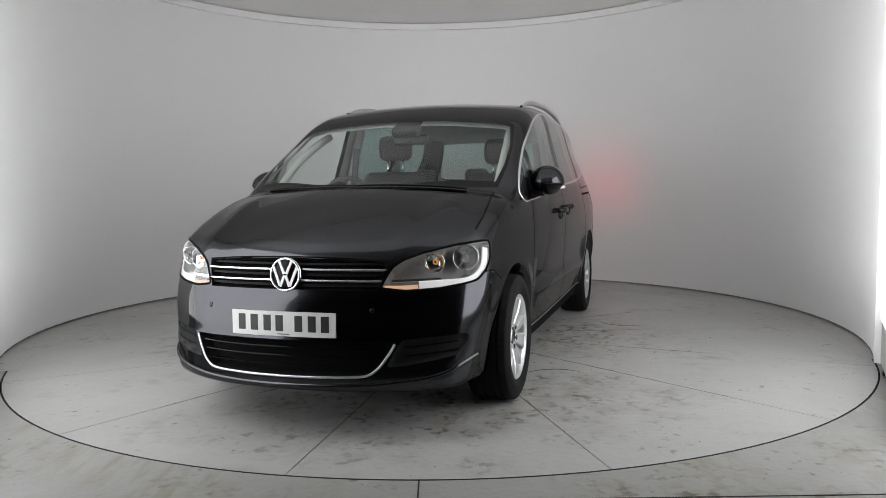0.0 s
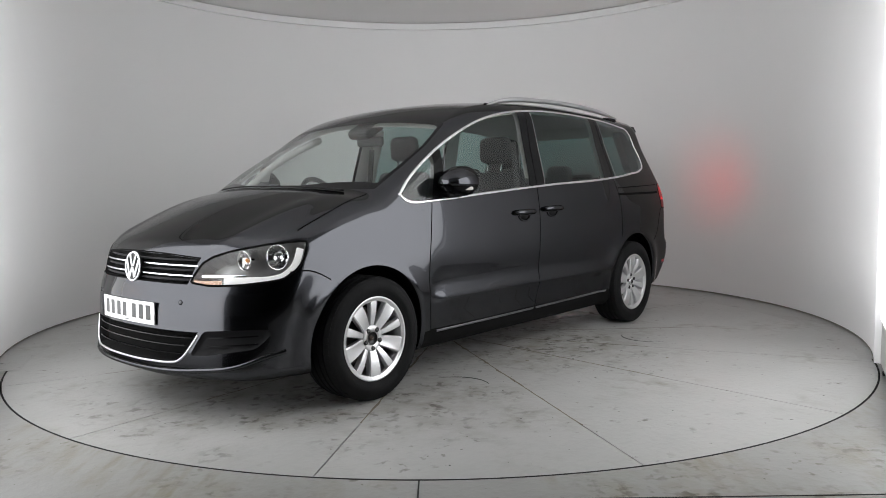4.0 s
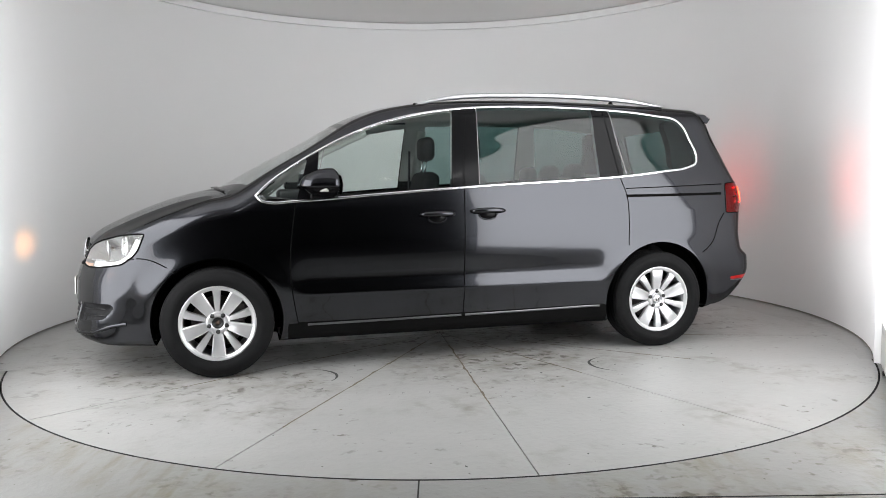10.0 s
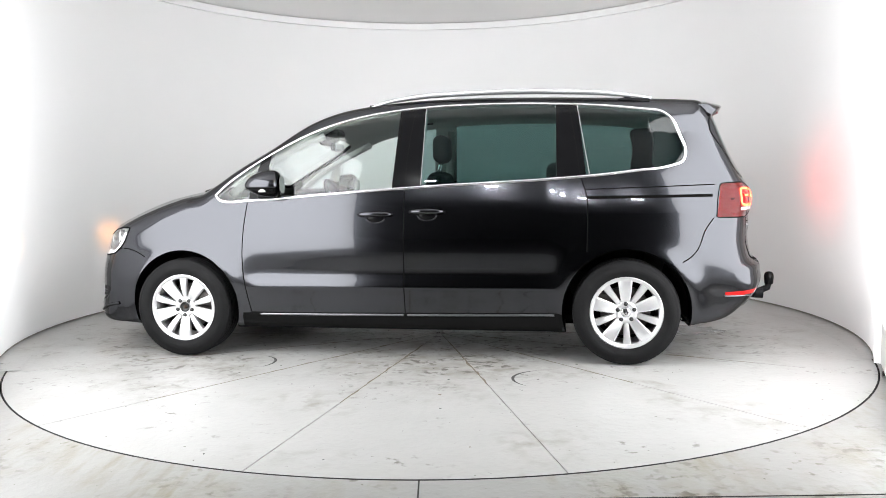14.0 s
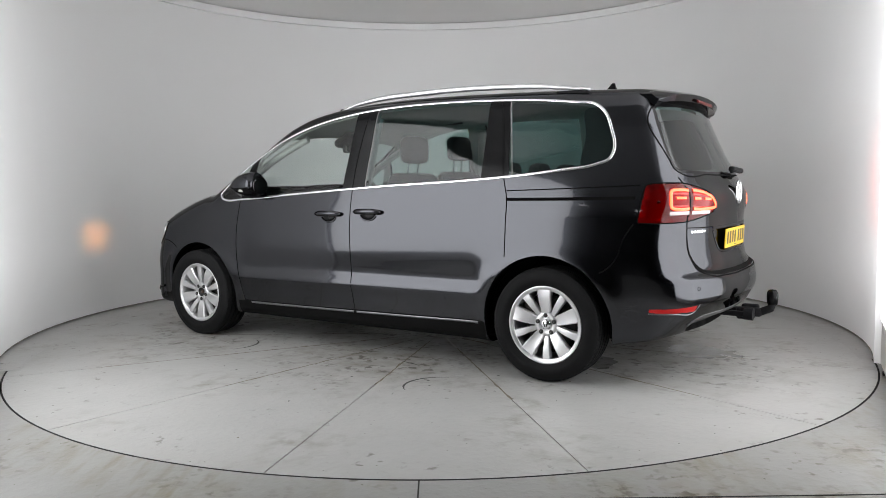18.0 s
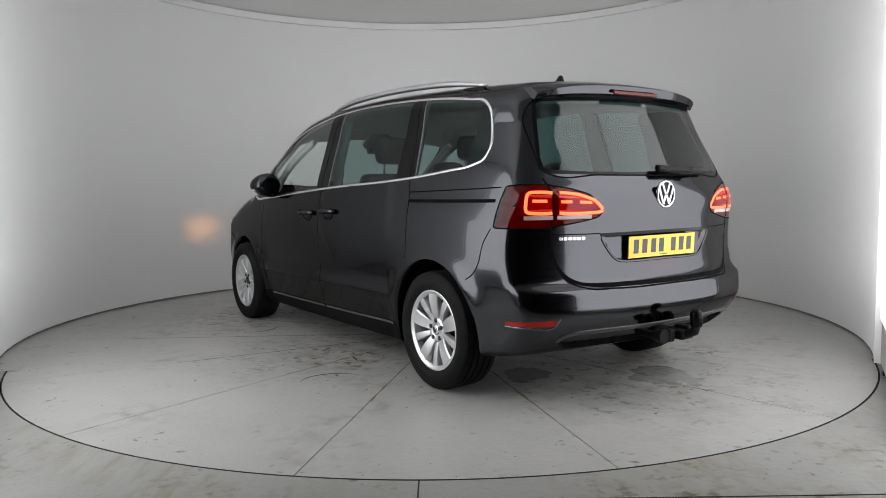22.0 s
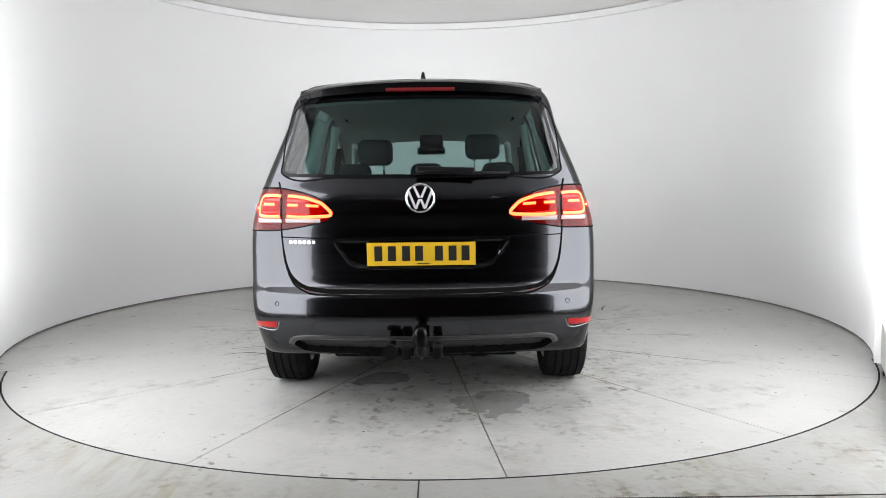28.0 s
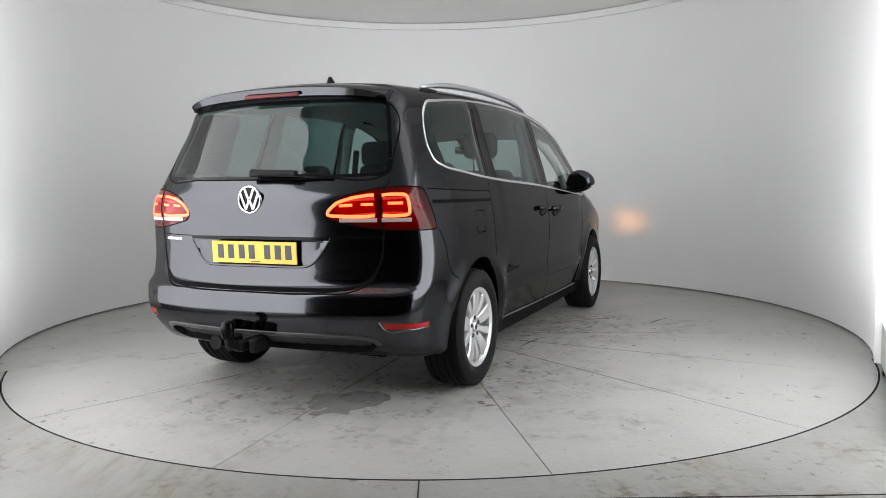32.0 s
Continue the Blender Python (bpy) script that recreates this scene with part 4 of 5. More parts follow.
    for a, b in (((-1.116, 1.045), (-1.168, 1.044)), ((-1.205, 1.042), (-1.262, 1.039)), ((-0.982, 1.050), (-1.050, 1.049))):
        c = on_skin("aft", smooth_line([a, ((a[0] + b[0]) / 2, (a[1] + b[1]) / 2), b], 0.012), k)
        v, fc = strip(c + outward(c) * 0.002, 0.013, 0.002)
        place("light_dash", mesh_of("light_dash", v, fc, RED_CORE), tail, "glowing red dash")
    for a, b in (((-1.098, 0.969), (-1.262, 0.969)), ((-0.940, 0.969), (-1.078, 0.969))):
        c = on_skin("aft", smooth_line([a, ((a[0] + b[0]) / 2, a[1]), b], 0.03), k)
        v, fc = strip(c + outward(c) * 0.0003, 0.020, 0.0012)
        place("reverse_lens", mesh_of("reverse_lens", v, fc, CLEAR_BED), tail, "pale reversing lamp lens")


def trims(car, door, slide, k):
    """Chrome lines, gaps, handles, rails and the door mirror on one side."""
    loop = on_skin("side", smooth_line(WINDOWS + WINDOWS[:1], 0.025)[:-1], k)
    band("window_trim", loop, 0.017, CHROME, car, 0.005, "chrome window trim", True, True)
    gaps = ([(0.985, 1.035), (1.009, 0.887), (1.028, 0.594), (1.005, 0.40), (0.985, 0.290)], [(-0.135, 1.64), (-0.090, 1.35), (-0.074, 1.092), (-0.066, 0.70), (-0.062, 0.290)],
            [(-1.110, 1.64), (-1.150, 1.40), (-1.185, 1.165), (-1.216, 1.061), (-1.222, 0.90), (-1.218, 0.715)], [(0.985, 0.302), (0.4, 0.304), (-0.062, 0.309), (-0.6, 0.314), (-1.04, 0.319)],
            [(-1.97, 0.915), (-1.925, 0.85), (-1.873, 0.717), (-1.835, 0.675), (-1.79, 0.648)], [(-1.215, 1.096), (-1.6, 1.106), (-1.985, 1.118)],
            [(1.955, 0.727), (1.858, 0.727), (1.80, 0.708), (1.735, 0.672)])
    for g in gaps:
        band("panel_gap", on_skin("side", smooth_line(g), k), 0.0065, SEAM, car, 0.0005)
    band("slide_rail", on_skin("side", smooth_line([(-1.213, 1.046), (-1.6, 1.048), (-1.968, 1.052)]), k), 0.018, SEAM, car, 0.001, "black sliding door rail")
    band("sill_trim", on_skin("side", smooth_line([(0.93, 0.288), (0.4, 0.292), (-0.05, 0.296)]), k), 0.014, DARK_CHROME, car, 0.003, "dull metal sill strip", dome=True)
    band("sill_trim", on_skin("side", smooth_line([(-0.075, 0.296), (-0.5, 0.300), (-1.02, 0.308)]), k), 0.014, DARK_CHROME, car, 0.003, "dull metal sill strip", dome=True)
    hood = on_skin("top", smooth_line([(1.36, 0.735), (1.53, 0.755), (1.70, 0.770), (1.86, 0.768)]), k)
    band("panel_gap", hood, 0.008, SEAM, car, 0.0006)
    for ln in ([(-0.200, 1.632), (-0.188, 1.35), (-0.178, 1.135)], [(-1.162, 1.628), (-1.200, 1.40), (-1.235, 1.190)], [(0.800, 1.36), (0.880, 1.065)]):
        band("glass_edge", on_skin("side", smooth_line(ln), k), 0.005, GLASS_EDGE, car, 0.001)
    # wheel arch edges
    for wx, r in WHEELS:
        c = on_skin("side", [(x, z) for x, z in circle(wx, 0.335, r + 0.002, 72) if z > 0.23], 1)
        a = np.arctan2(c[:, 0] - wx, c[:, 2] - 0.335)
        c = c[np.argsort(a)]
        verts, faces = [], []
        for i, q in enumerate(c):
            t = (Vector((wx, 0, 0.335)) - Vector((q[0], 0, q[2]))).normalized() * 0.012
            for dy, m in ((0.0, 0.0), (-0.012, 0.9), (-0.09, 1.0)):
                verts.append((q[0] + t.x * m, (q[1] + dy) * k, q[2] + t.z * m))
        for i in range(len(c) - 1):
            for j in range(2):
                faces.append((i * 3 + j, i * 3 + j + 1, i * 3 + j + 4, i * 3 + j + 3))
        place("arch_lip", mesh_of("arch_lip", verts, faces, PAINT), car)
        vv, ff = lathe([(r - 0.008, 0.47 * k), (r - 0.008, 0.82 * k)], 48, "y")
        v2, f2 = lathe([(r - 0.008, 0.47 * k), (0.02, 0.47 * k)], 48, "y")
        ff = ff + [tuple(i + len(vv) for i in q) for q in f2]
        vv = [(x + wx, y, z + 0.335) for x, y, z in vv + v2]
        keep = [q for q in ff if sum(vv[i][2] for i in q) / 4 > 0.275]
        place("arch_liner", mesh_of("arch_liner", vv, keep, LINER), car, "black wheel arch liner")
    # door handles
    for mid, z, owner in ((0.113, 0.951, door), (-0.222, 0.966, slide)):
        c = on_skin("side", [(mid, z)], k)[0]
        pts, rad = [], []
        for i in range(11):
            t = i / 10 * 2 - 1
            pts.append((c[0] + 0.112 * t, c[1] + k * (0.034 - 0.026 * abs(t) ** 3), c[2] + 0.004 - 0.004 * t * t))
            rad.append(0.019 * (1 - 0.5 * abs(t) ** 4))
        v, f = tube(pts, rad, 10)
        place("door_handle", mesh_of("door_handle", v, f, PAINT), owner, "body-coloured pull handle")
        bm = bmesh.new()
        bmesh.ops.create_uvsphere(bm, u_segments=20, v_segments=10, radius=1.0, matrix=Matrix.Translation((c[0], c[1] + 0.001 * k, c[2] - 0.018)) @ Matrix.Diagonal((0.056, 0.010, 0.036, 1)))
        part("handle_cup", bm, PIANO, owner, "dark hollow behind the handle", True)
        ring = [(mid + 0.060 * math.cos(a), z - 0.020 + 0.034 * math.sin(a)) for a in np.linspace(math.pi * 1.02, math.pi * 1.98, 16)]
        v, f = tube((on_skin("side", ring, k) + np.array((0, 0.002 * k, 0))).tolist(), 0.006, 8)
        place("handle_bowl_edge", mesh_of("handle_bowl_edge", v, f, PAINT), owner)
    # roof rail
    top = [(0.21, 1.645), (0.10, 1.680), (-0.08, 1.710), (-0.47, 1.729), (-1.02, 1.726), (-1.36, 1.705), (-1.63, 1.668)]
    pts = []
    for x, z in smooth_line(top, 0.06):
        y = 0.648 - 0.02 * max(0, -x - 0.6)
        pts.append((x, y * k, z))
    rad = [0.008 + 0.010 * min(1, 6 * min(i, len(pts) - 1 - i) / len(pts)) for i in range(len(pts))]
    v, f = tube(pts, rad, 10)
    rail = place("roof_rail", mesh_of("roof_rail", v, f, RAIL), car, "brushed silver roof rail")
    for x0, x1 in ((0.20, -0.02), (-1.42, -1.62)):
        bm = bmesh.new()
        xm = (x0 + x1) / 2
        z = float(np.interp(xm, [q[0] for q in pts[::-1]], [q[2] for q in pts[::-1]]))
        box(bm, (abs(x1 - x0), 0.016, 0.035), (xm, (0.645 - 0.02 * max(0, -xm - 0.6)) * k, z - 0.030), 0.006)
        part("rail_foot", bm, PLASTIC, rail, "black rail foot")
    # door mirror: arm, shell, glass, indicator
    arm = bmesh.new()
    box(arm, (0.13, 0.12, 0.040), (0.835, 0.868 * k, 1.080), 0.016, 3)
    mirror = part("door_mirror", arm, PIANO, car, "body-coloured door mirror on a black arm", True)
    # the shell bulges forward, is cut off flat behind and draws in towards its foot
    for nm, z0, z1, mt in (("mirror_shell", -0.2, 1.2, PAINT), ("mirror_foot", -1.2, -0.2, PIANO)):
        bm = bmesh.new()
        bmesh.ops.create_uvsphere(bm, u_segments=32, v_segments=22, radius=1.0)
        for v in bm.verts:
            x, y, z = v.co
            z = min(max(z, z0), z1)
            rise = 1 - 0.22 * max(0.0, -z) - 0.10 * max(0.0, z) ** 2
            v.co = ((0.190 if x > 0 else 0.050) * math.copysign(abs(x) ** 0.85, x) * rise, 0.108 * math.copysign(abs(y) ** 0.8, y) * rise, (0.104 if z > 0 else 0.072) * z)
        bmesh.ops.remove_doubles(bm, verts=bm.verts, dist=1e-5)
        bmesh.ops.transform(bm, matrix=Matrix.Translation((0.775, 0.925 * k, 1.140)) @ Matrix.Rotation(radians(8 * k), 4, "Z"), verts=bm.verts)
        part(nm, bm, mt, mirror, "black foot of the mirror shell" if mt is PIANO else "", True)
    bm = bmesh.new()
    cyl(bm, 0.5, 0.5, 0.004, (0, 0, 0), "x", 28)
    bmesh.ops.transform(bm, matrix=Matrix.Translation((0.7245, 0.921 * k, 1.146)) @ Matrix.Rotation(radians(8 * k), 4, "Z") @ Matrix.Diagonal((1, 0.160, 0.118, 1)), verts=bm.verts)
    part("mirror_glass", bm, MIRROR, mirror, "silver mirror glass")
    bm = bmesh.new()
    box(bm, (0.06, 0.062, 0.020), (0.822, 0.998 * k, 1.113), 0.007, turn=Matrix.Rotation(radians(-34 * k), 4, "Z"))
    part("indicator", bm, INDICATOR, mirror, "pale mirror indicator")


def wheel(car, x, k, cap, turn):
    """An alloy wheel with five broad and five narrow spokes; its outer face looks along +y before it is turned to its side."""
    m = Matrix.Translation((x, 0.785 * k, 0.332)) @ (Matrix() if k > 0 else Matrix.Rotation(math.pi, 4, "Z"))
    # rim: barrel and lip
    v, f = lathe([(0.197, 0.078), (0.199, 0.0935), (0.203, 0.0965), (0.209, 0.0975), (0.213, 0.102), (0.222, 0.105), (0.2265, 0.101), (0.2275, 0.094), (0.205, 0.080), (0.196, 0.03), (0.196, -0.09), (0.222, -0.10)], 64)
    rim = place("wheel", mesh_of("wheel", v, f, ALLOY), car, "silver ten-spoke alloy wheel with black tyre", m)
    prof = [(0.222, -0.102), (0.236, -0.112), (0.27, -0.118), (0.305, -0.112), (0.324, -0.098)]
    for g in (-0.062, -0.022, 0.022, 0.062):
        prof += [(0.330, g - 0.006), (0.322, g - 0.004), (0.322, g + 0.004), (0.330, g + 0.006)]
    prof += [(0.324, 0.098), (0.316, 0.106), (0.305, 0.112), (0.298, 0.1125), (0.296, 0.1145), (0.27, 0.118), (0.252, 0.1165), (0.250, 0.1145), (0.236, 0.112), (0.224, 0.102)]
    v, f = lathe(prof, 96)
    tyre = place("tyre", mesh_of("tyre", v, f, RUBBER), rim, "black rubber tyre")
    tyre.data.set_sharp_from_angle(angle=radians(50))
    # tread blocks along both shoulders
    verts, faces = [], []
    for i in range(72):
        for side in (-1, 1):
            a0, a1 = 2 * math.pi * (i + 0.12) / 72, 2 * math.pi * (i + 0.80) / 72
            b = len(verts)
            for r in (0.318, 0.3305):
                for a in (a0, a1):
                    for h in (0.068 * side, 0.101 * side):
                        rr = r - (0.006 if abs(h) > 0.09 else 0)
                        verts.append((rr * math.sin(a), h, rr * math.cos(a)))
            faces += [tuple(b + q for q in t) for t in ((4, 5, 7, 6), (0, 2, 3, 1), (0, 1, 5, 4), (2, 6, 7, 3), (1, 3, 7, 5), (0, 4, 6, 2))]
    tread = place("tread", mesh_of("tread", verts, faces, RUBBER, False), rim)
    tread["kind"] = "stuff"
    # spokes
    for i in range(10):
        broad = i % 2 == 0
        a = radians(36 * i + turn)
        w0, w1 = (0.0230, 0.0450) if broad else (0.0110, 0.0255)
        sect = []
        for t in np.linspace(0, 1, 7):
            r = 0.045 + (0.206 - 0.045) * t
            w = w0 + (w1 - w0) * t ** 0.8
            y = 0.072 + 0.026 * math.sin(t * 1.9) + (0.0 if broad else -0.004)
            sect.append((r, w, y))
        verts, faces = [], []
        for r, w, y in sect:
            for dx, dy in ((-w, -0.030), (-w, -0.006), (-w * 0.82, 0.0), (-w * 0.35, 0.001 if not broad else -0.002), (w * 0.35, 0.001 if not broad else -0.002), (w * 0.82, 0.0), (w, -0.006), (w, -0.030)):
                verts.append((r * math.sin(a) + dx * math.cos(a), y + dy, r * math.cos(a) - dx * math.sin(a)))
        for q in range(6):
            for j in range(7):
                faces.append((q * 8 + j, q * 8 + j + 1, q * 8 + 9 + j, q * 8 + 8 + j))
        sp = place("spoke", mesh_of("spoke", verts, faces, ALLOY), rim)
        sp.data.set_sharp_from_angle(angle=radians(35))
    v, f = lathe([(0.001, 0.060), (0.030, 0.062), (0.034, 0.078), (0.060, 0.082), (0.072, 0.074), (0.078, 0.05)], 40)
    place("hub", mesh_of("hub", v, f, ALLOY), rim)
    v, f = lathe([(0.001, 0.088), (0.024, 0.087), (0.030, 0.083), (0.031, 0.070)] if cap else [(0.001, 0.074), (0.012, 0.073), (0.014, 0.066)], 28)
    place("hub_cap", mesh_of("hub_cap", v, f, CHROME if cap else RUST), rim, "silver centre cap" if cap else "open rusty wheel centre")
    if not cap:
        v, f = lathe([(0.012, 0.0665), (0.030, 0.0665), (0.0335, 0.0795)], 28)
        place("hub_bore", mesh_of("hub_bore", v, f, PLATE_BLACK), rim)
    if cap:
        bm = bmesh.new()
        for s in (-1, 1):
            box(bm, (0.006, 0.003, 0.030), (0.009 * s, 0.088, 0), turn=Matrix.Rotation(radians(18 * s), 4, "Y"))
        part("cap_mark", bm, PLATE_BLACK, rim)
    for i in range(5):
        a = radians(72 * i + turn)
        v, f = lathe([(0.001, 0.0835), (0.0115, 0.0835), (0.0135, 0.080), (0.0135, 0.070)], 14)
        place("wheel_bolt", mesh_of("wheel_bolt", v, f, PLATE_BLACK), rim, "", Matrix.Translation((0.053 * math.sin(a), 0.002, 0.053 * math.cos(a))))
    v, f = lathe([(0.03, 0.02), (0.155, 0.02), (0.155, -0.005), (0.03, -0.005)], 48)
    place("brake_disc", mesh_of("brake_disc", v, f, IRON), rim, "dull brake disc")
    v, f = lathe([(0.19, -0.06), (0.03, -0.06)], 48)
    place("wheel_back", mesh_of("wheel_back", v, f, LINER), rim)
    bm = bmesh.new()
    box(bm, (0.10, 0.07, 0.11), (-0.12 if x > 0 else 0.12, 0.005, 0.06), 0.015)
    part("brake_caliper", bm, IRON, rim)
    return rim


def plate(name, parent, m, mat, label, bow=0.0):
    """A number plate, bowed to fit the bumper, with plain bars for its characters."""
    def back(y):
        return -bow * (abs(y) / 0.26) ** 2.4

    def slab(y0, y1, z0, z1, x0, x1, n):
        verts, faces = [], []
        for i in range(n + 1):
            y = y0 + (y1 - y0) * i / n
            verts += [(x0 + back(y), y, z0), (x0 + back(y), y, z1), (x1 + back(y), y, z1), (x1 + back(y), y, z0)]
        for i in range(n):
            faces += [(i * 4 + j, i * 4 + (j + 1) % 4, i * 4 + 4 + (j + 1) % 4, i * 4 + 4 + j) for j in range(4)]
        return verts, faces + [(0, 3, 2, 1), (n * 4, n * 4 + 1, n * 4 + 2, n * 4 + 3)]
    v, f = slab(-0.26, 0.26, -0.0555, 0.0555, -0.003, 0.003, 20)
    ob = place(name, mesh_of(name, v, f, mat, False), parent, label, m)
    for y in (-0.205, -0.140, -0.072, -0.010, 0.085, 0.150, 0.212):
        v, f = slab(y - 0.019, y + 0.019, -0.033, 0.039, 0.0026, 0.0038, 2)
        place("character_bar", mesh_of("character_bar", v, f, PLATE_BLACK, False), ob)
    v, f = slab(-0.02, 0.04, -0.048, -0.044, 0.0026, 0.0038, 2)
    place("maker_bar", mesh_of("maker_bar", v, f, PLATE_BLACK, False), ob)
    return ob


def badge(name, parent, m, r):
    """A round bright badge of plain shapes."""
    v, f = lathe([(0.001, 0.004), (r * 0.86, 0.003), (r * 0.92, 0.0), (r, -0.004)], 40, "x")
    ob = place(name, mesh_of(name, v, f, PIANO), parent, "round chrome badge on black", m)
    v, f = lathe([(r * 0.86, 0.002), (r * 0.87, 0.008), (r * 0.97, 0.008), (r, 0.0)], 48, "x")
    place("ring", mesh_of("ring", v, f, CHROME), ob)
    for y, z, t, ln in ((-0.24, 0.42, 24, 0.85), (0.24, 0.42, -24, 0.85), (-0.55, -0.08, 22, 1.25), (0.55, -0.08, -22, 1.25), (-0.17, -0.38, -22, 0.70), (0.17, -0.38, 22, 0.70)):
        bm = bmesh.new()
        box(bm, (0.006, 0.16 * r, ln * r), (0.005, y * r, z * r), 0.001, turn=Matrix.Rotation(radians(t), 4, "X"))
        part("bar", bm, BADGE_SILVER, ob)
    return ob


def build_ends(car, gate):
    # front: badge, plate, grille bars, lower grille
    badge("badge", car, pose(2.312, 0, 0.738, 0, -6), 0.078)
    plate("number_plate", car, pose(2.362, 0, 0.522, 0, -1), PLATE_WHITE, "white front number plate", 0.014)
    for z, w in ((0.760, 0.455), (0.712, 0.440)):
        for k in (1, -1):
            line = smooth_line([(0.075 * k, z), (w * 0.6 * k, z - 0.001), (w * k, z - 0.003)])
            p = on_skin("end", line)
            band("grille_bar", p - np.array((0.006, 0, 0)), 0.011, CHROME, car, 0.006, "thin chrome grille bar", dome=True)
    for z in (0.782, 0.736, 0.690):
        p = on_skin("end", smooth_line([(-0.43, z), (-0.2, z), (0.0, z), (0.2, z), (0.43, z)])) - np.array((0.018, 0, 0))
        band("grille_slat", p, 0.010, PLASTIC, car, 0.006)
    for z, w in ((0.415, 0.46), (0.377, 0.44), (0.338, 0.415)):
        p = on_skin("end", smooth_line([(-w, z), (-w / 2, z), (0.0, z), (w / 2, z), (w, z)])) - np.array((0.020, 0, 0))
        band("lower_grille_slat", p, 0.005, PIANO, car, 0.012)
    p = on_skin("end", smooth_line(rounded([(0.515, 0.449), (0.448, 0.335), (0.40, 0.297), (0.2, 0.290), (0.0, 0.288), (-0.2, 0.290), (-0.40, 0.297), (-0.448, 0.335), (-0.515, 0.449)], 0.03)[3:-3], 0.02))
    band("grille_frame", p, 0.011, RAIL, car, 0.005, "chrome strip round the lower intake", dome=True)
    p = on_skin("end", smooth_line([(-0.80, 0.345), (-0.70, 0.292), (-0.5, 0.262), (-0.25, 0.250), (0.0, 0.247), (0.25, 0.250), (0.5, 0.262), (0.70, 0.292), (0.80, 0.345)]))
    band("front_lip", p, 0.022, PAINT, car, 0.010, dome=True)
    for k in (1, -1):
        for z in (0.430, 0.392):
            p = on_skin("end", smooth_line([(0.545 * k, z - 0.012), (0.66 * k, z - 0.006), (0.745 * k, z)])) - np.array((0.009, 0.0, 0))
            band("fog_slat", p, 0.006, PIANO, car, 0.005)
        c = on_skin("end", [(0.41 * k, 0.585)])[0]
        n = Vector(outward(np.array([c]))[0])
        v, f = lathe([(0.001, 0.001), (0.009, 0.001), (0.0095, 0.0), (0.011, -0.001)], 20, "x")
        place("parking_sensor", mesh_of("parking_sensor", v, f, PAINT), car, "", Matrix.Translation(c) @ n.to_track_quat("X", "Z").to_matrix().to_4x4())
        v, f = lathe([(0.0095, 0.0012), (0.0115, 0.0012)], 20, "x")
        place("sensor_ring", mesh_of("sensor_ring", v, f, SEAM), car, "", Matrix.Translation(c) @ n.to_track_quat("X", "Z").to_matrix().to_4x4())
        c = on_skin("back", [(0.705 * k, 0.568)])[0]
        n = Vector(outward(np.array([c]))[0])
        v, f = lathe([(0.0095, 0.0012), (0.0115, 0.0012)], 20, "x")
        place("sensor_ring", mesh_of("sensor_ring", v, f, SEAM), car, "", Matrix.Translation(c) @ n.to_track_quat("X", "Z").to_matrix().to_4x4())
    band("panel_gap", on_skin("end", smooth_line(BONNET_FRONT())), 0.007, SEAM, car, 0.0006)
    # wipers on the windscreen
    for y0, y1, x0, x1 in ((0.60, -0.02, 1.405, 1.50), (0.02, -0.62, 1.50, 1.375)):
        p = on_skin("top", smooth_line([(x0, y0), ((x0 + x1) / 2 + 0.01, (y0 + y1) / 2), (x1, y1)])) + np.array((0, 0, 0.008))
        v, f = tube(p.tolist(), 0.005, 6)
        place("wiper", mesh_of("wiper", v, f, PIANO), car, "black windscreen wiper")
    # tail: badge, plate, name strip, gaps, wiper, spoiler, brake light, tow bar, aerial
    badge("badge", gate, pose(-2.322, 0, 1.072, 0, 0, 180), 0.071)
    band("recess_edge", on_skin("back", smooth_line([(-0.425, 0.877), (-0.2, 0.879), (0.0, 0.880), (0.2, 0.879), (0.425, 0.877)])), 0.016, PIANO, gate, 0.002, "gloss black edge over the plate")
    plate("number_plate", gate, pose(-2.306, 0, 0.806, 0, 3, 180), PLATE_YELLOW, "yellow rear number plate")
    for i in range(6):
        c = on_skin("back", [(0.640 - 0.0235 * i, 0.864)])[0]
        bm = bmesh.new()
        box(bm, (0.004, 0.018, 0.0145), (0, 0, 0), 0.0015)
        part("name_bar", bm, CHROME, gate, "small chrome lettering bar", m=Matrix.Translation(c) @ Vector(outward(np.array([c]))[0]).to_track_quat("X", "Z").to_matrix().to_4x4())
    for s in (1, -1):
        for ln in ([(0.0 * s, 0.615), (0.40 * s, 0.617), (0.555 * s, 0.626), (0.622 * s, 0.657), (0.667 * s, 0.742), (0.687 * s, 0.887), (0.693 * s, 1.130), (0.703 * s, 1.158)],):
            band("panel_gap", on_skin("back", smooth_line(ln)), 0.009, SEAM, gate, 0.0006)
        # a flat black strip stands for the shadow under the tailgate's edge
        p = on_skin("back", smooth_line([(0.0, 0.630), (0.30 * s, 0.632), (0.50 * s, 0.637), (0.585 * s, 0.652), (0.640 * s, 0.694), (0.668 * s, 0.752), (0.682 * s, 0.830)]))
        wide = np.interp(np.arange(len(p)), [0, len(p) * 0.55, len(p) - 1], [0.030, 0.030, 0.008])[:, None]
        band("panel_gap", p, wide, SEAM, gate, 0.001, "dark strip painted in for the shade under the tailgate")
        band("panel_gap", on_skin("back", smooth_line([(0.43 * s, 0.885), (0.5 * s, 0.884), (0.685 * s, 0.888)])), 0.005, SEAM, gate, 0.0005)
        bm = bmesh.new()
        box(bm, (0.03, 0.05, 0.012), (-2.285, 0.105 * s, 0.880), 0.004)
        part("plate_light", bm, CLEAR_BED, gate)
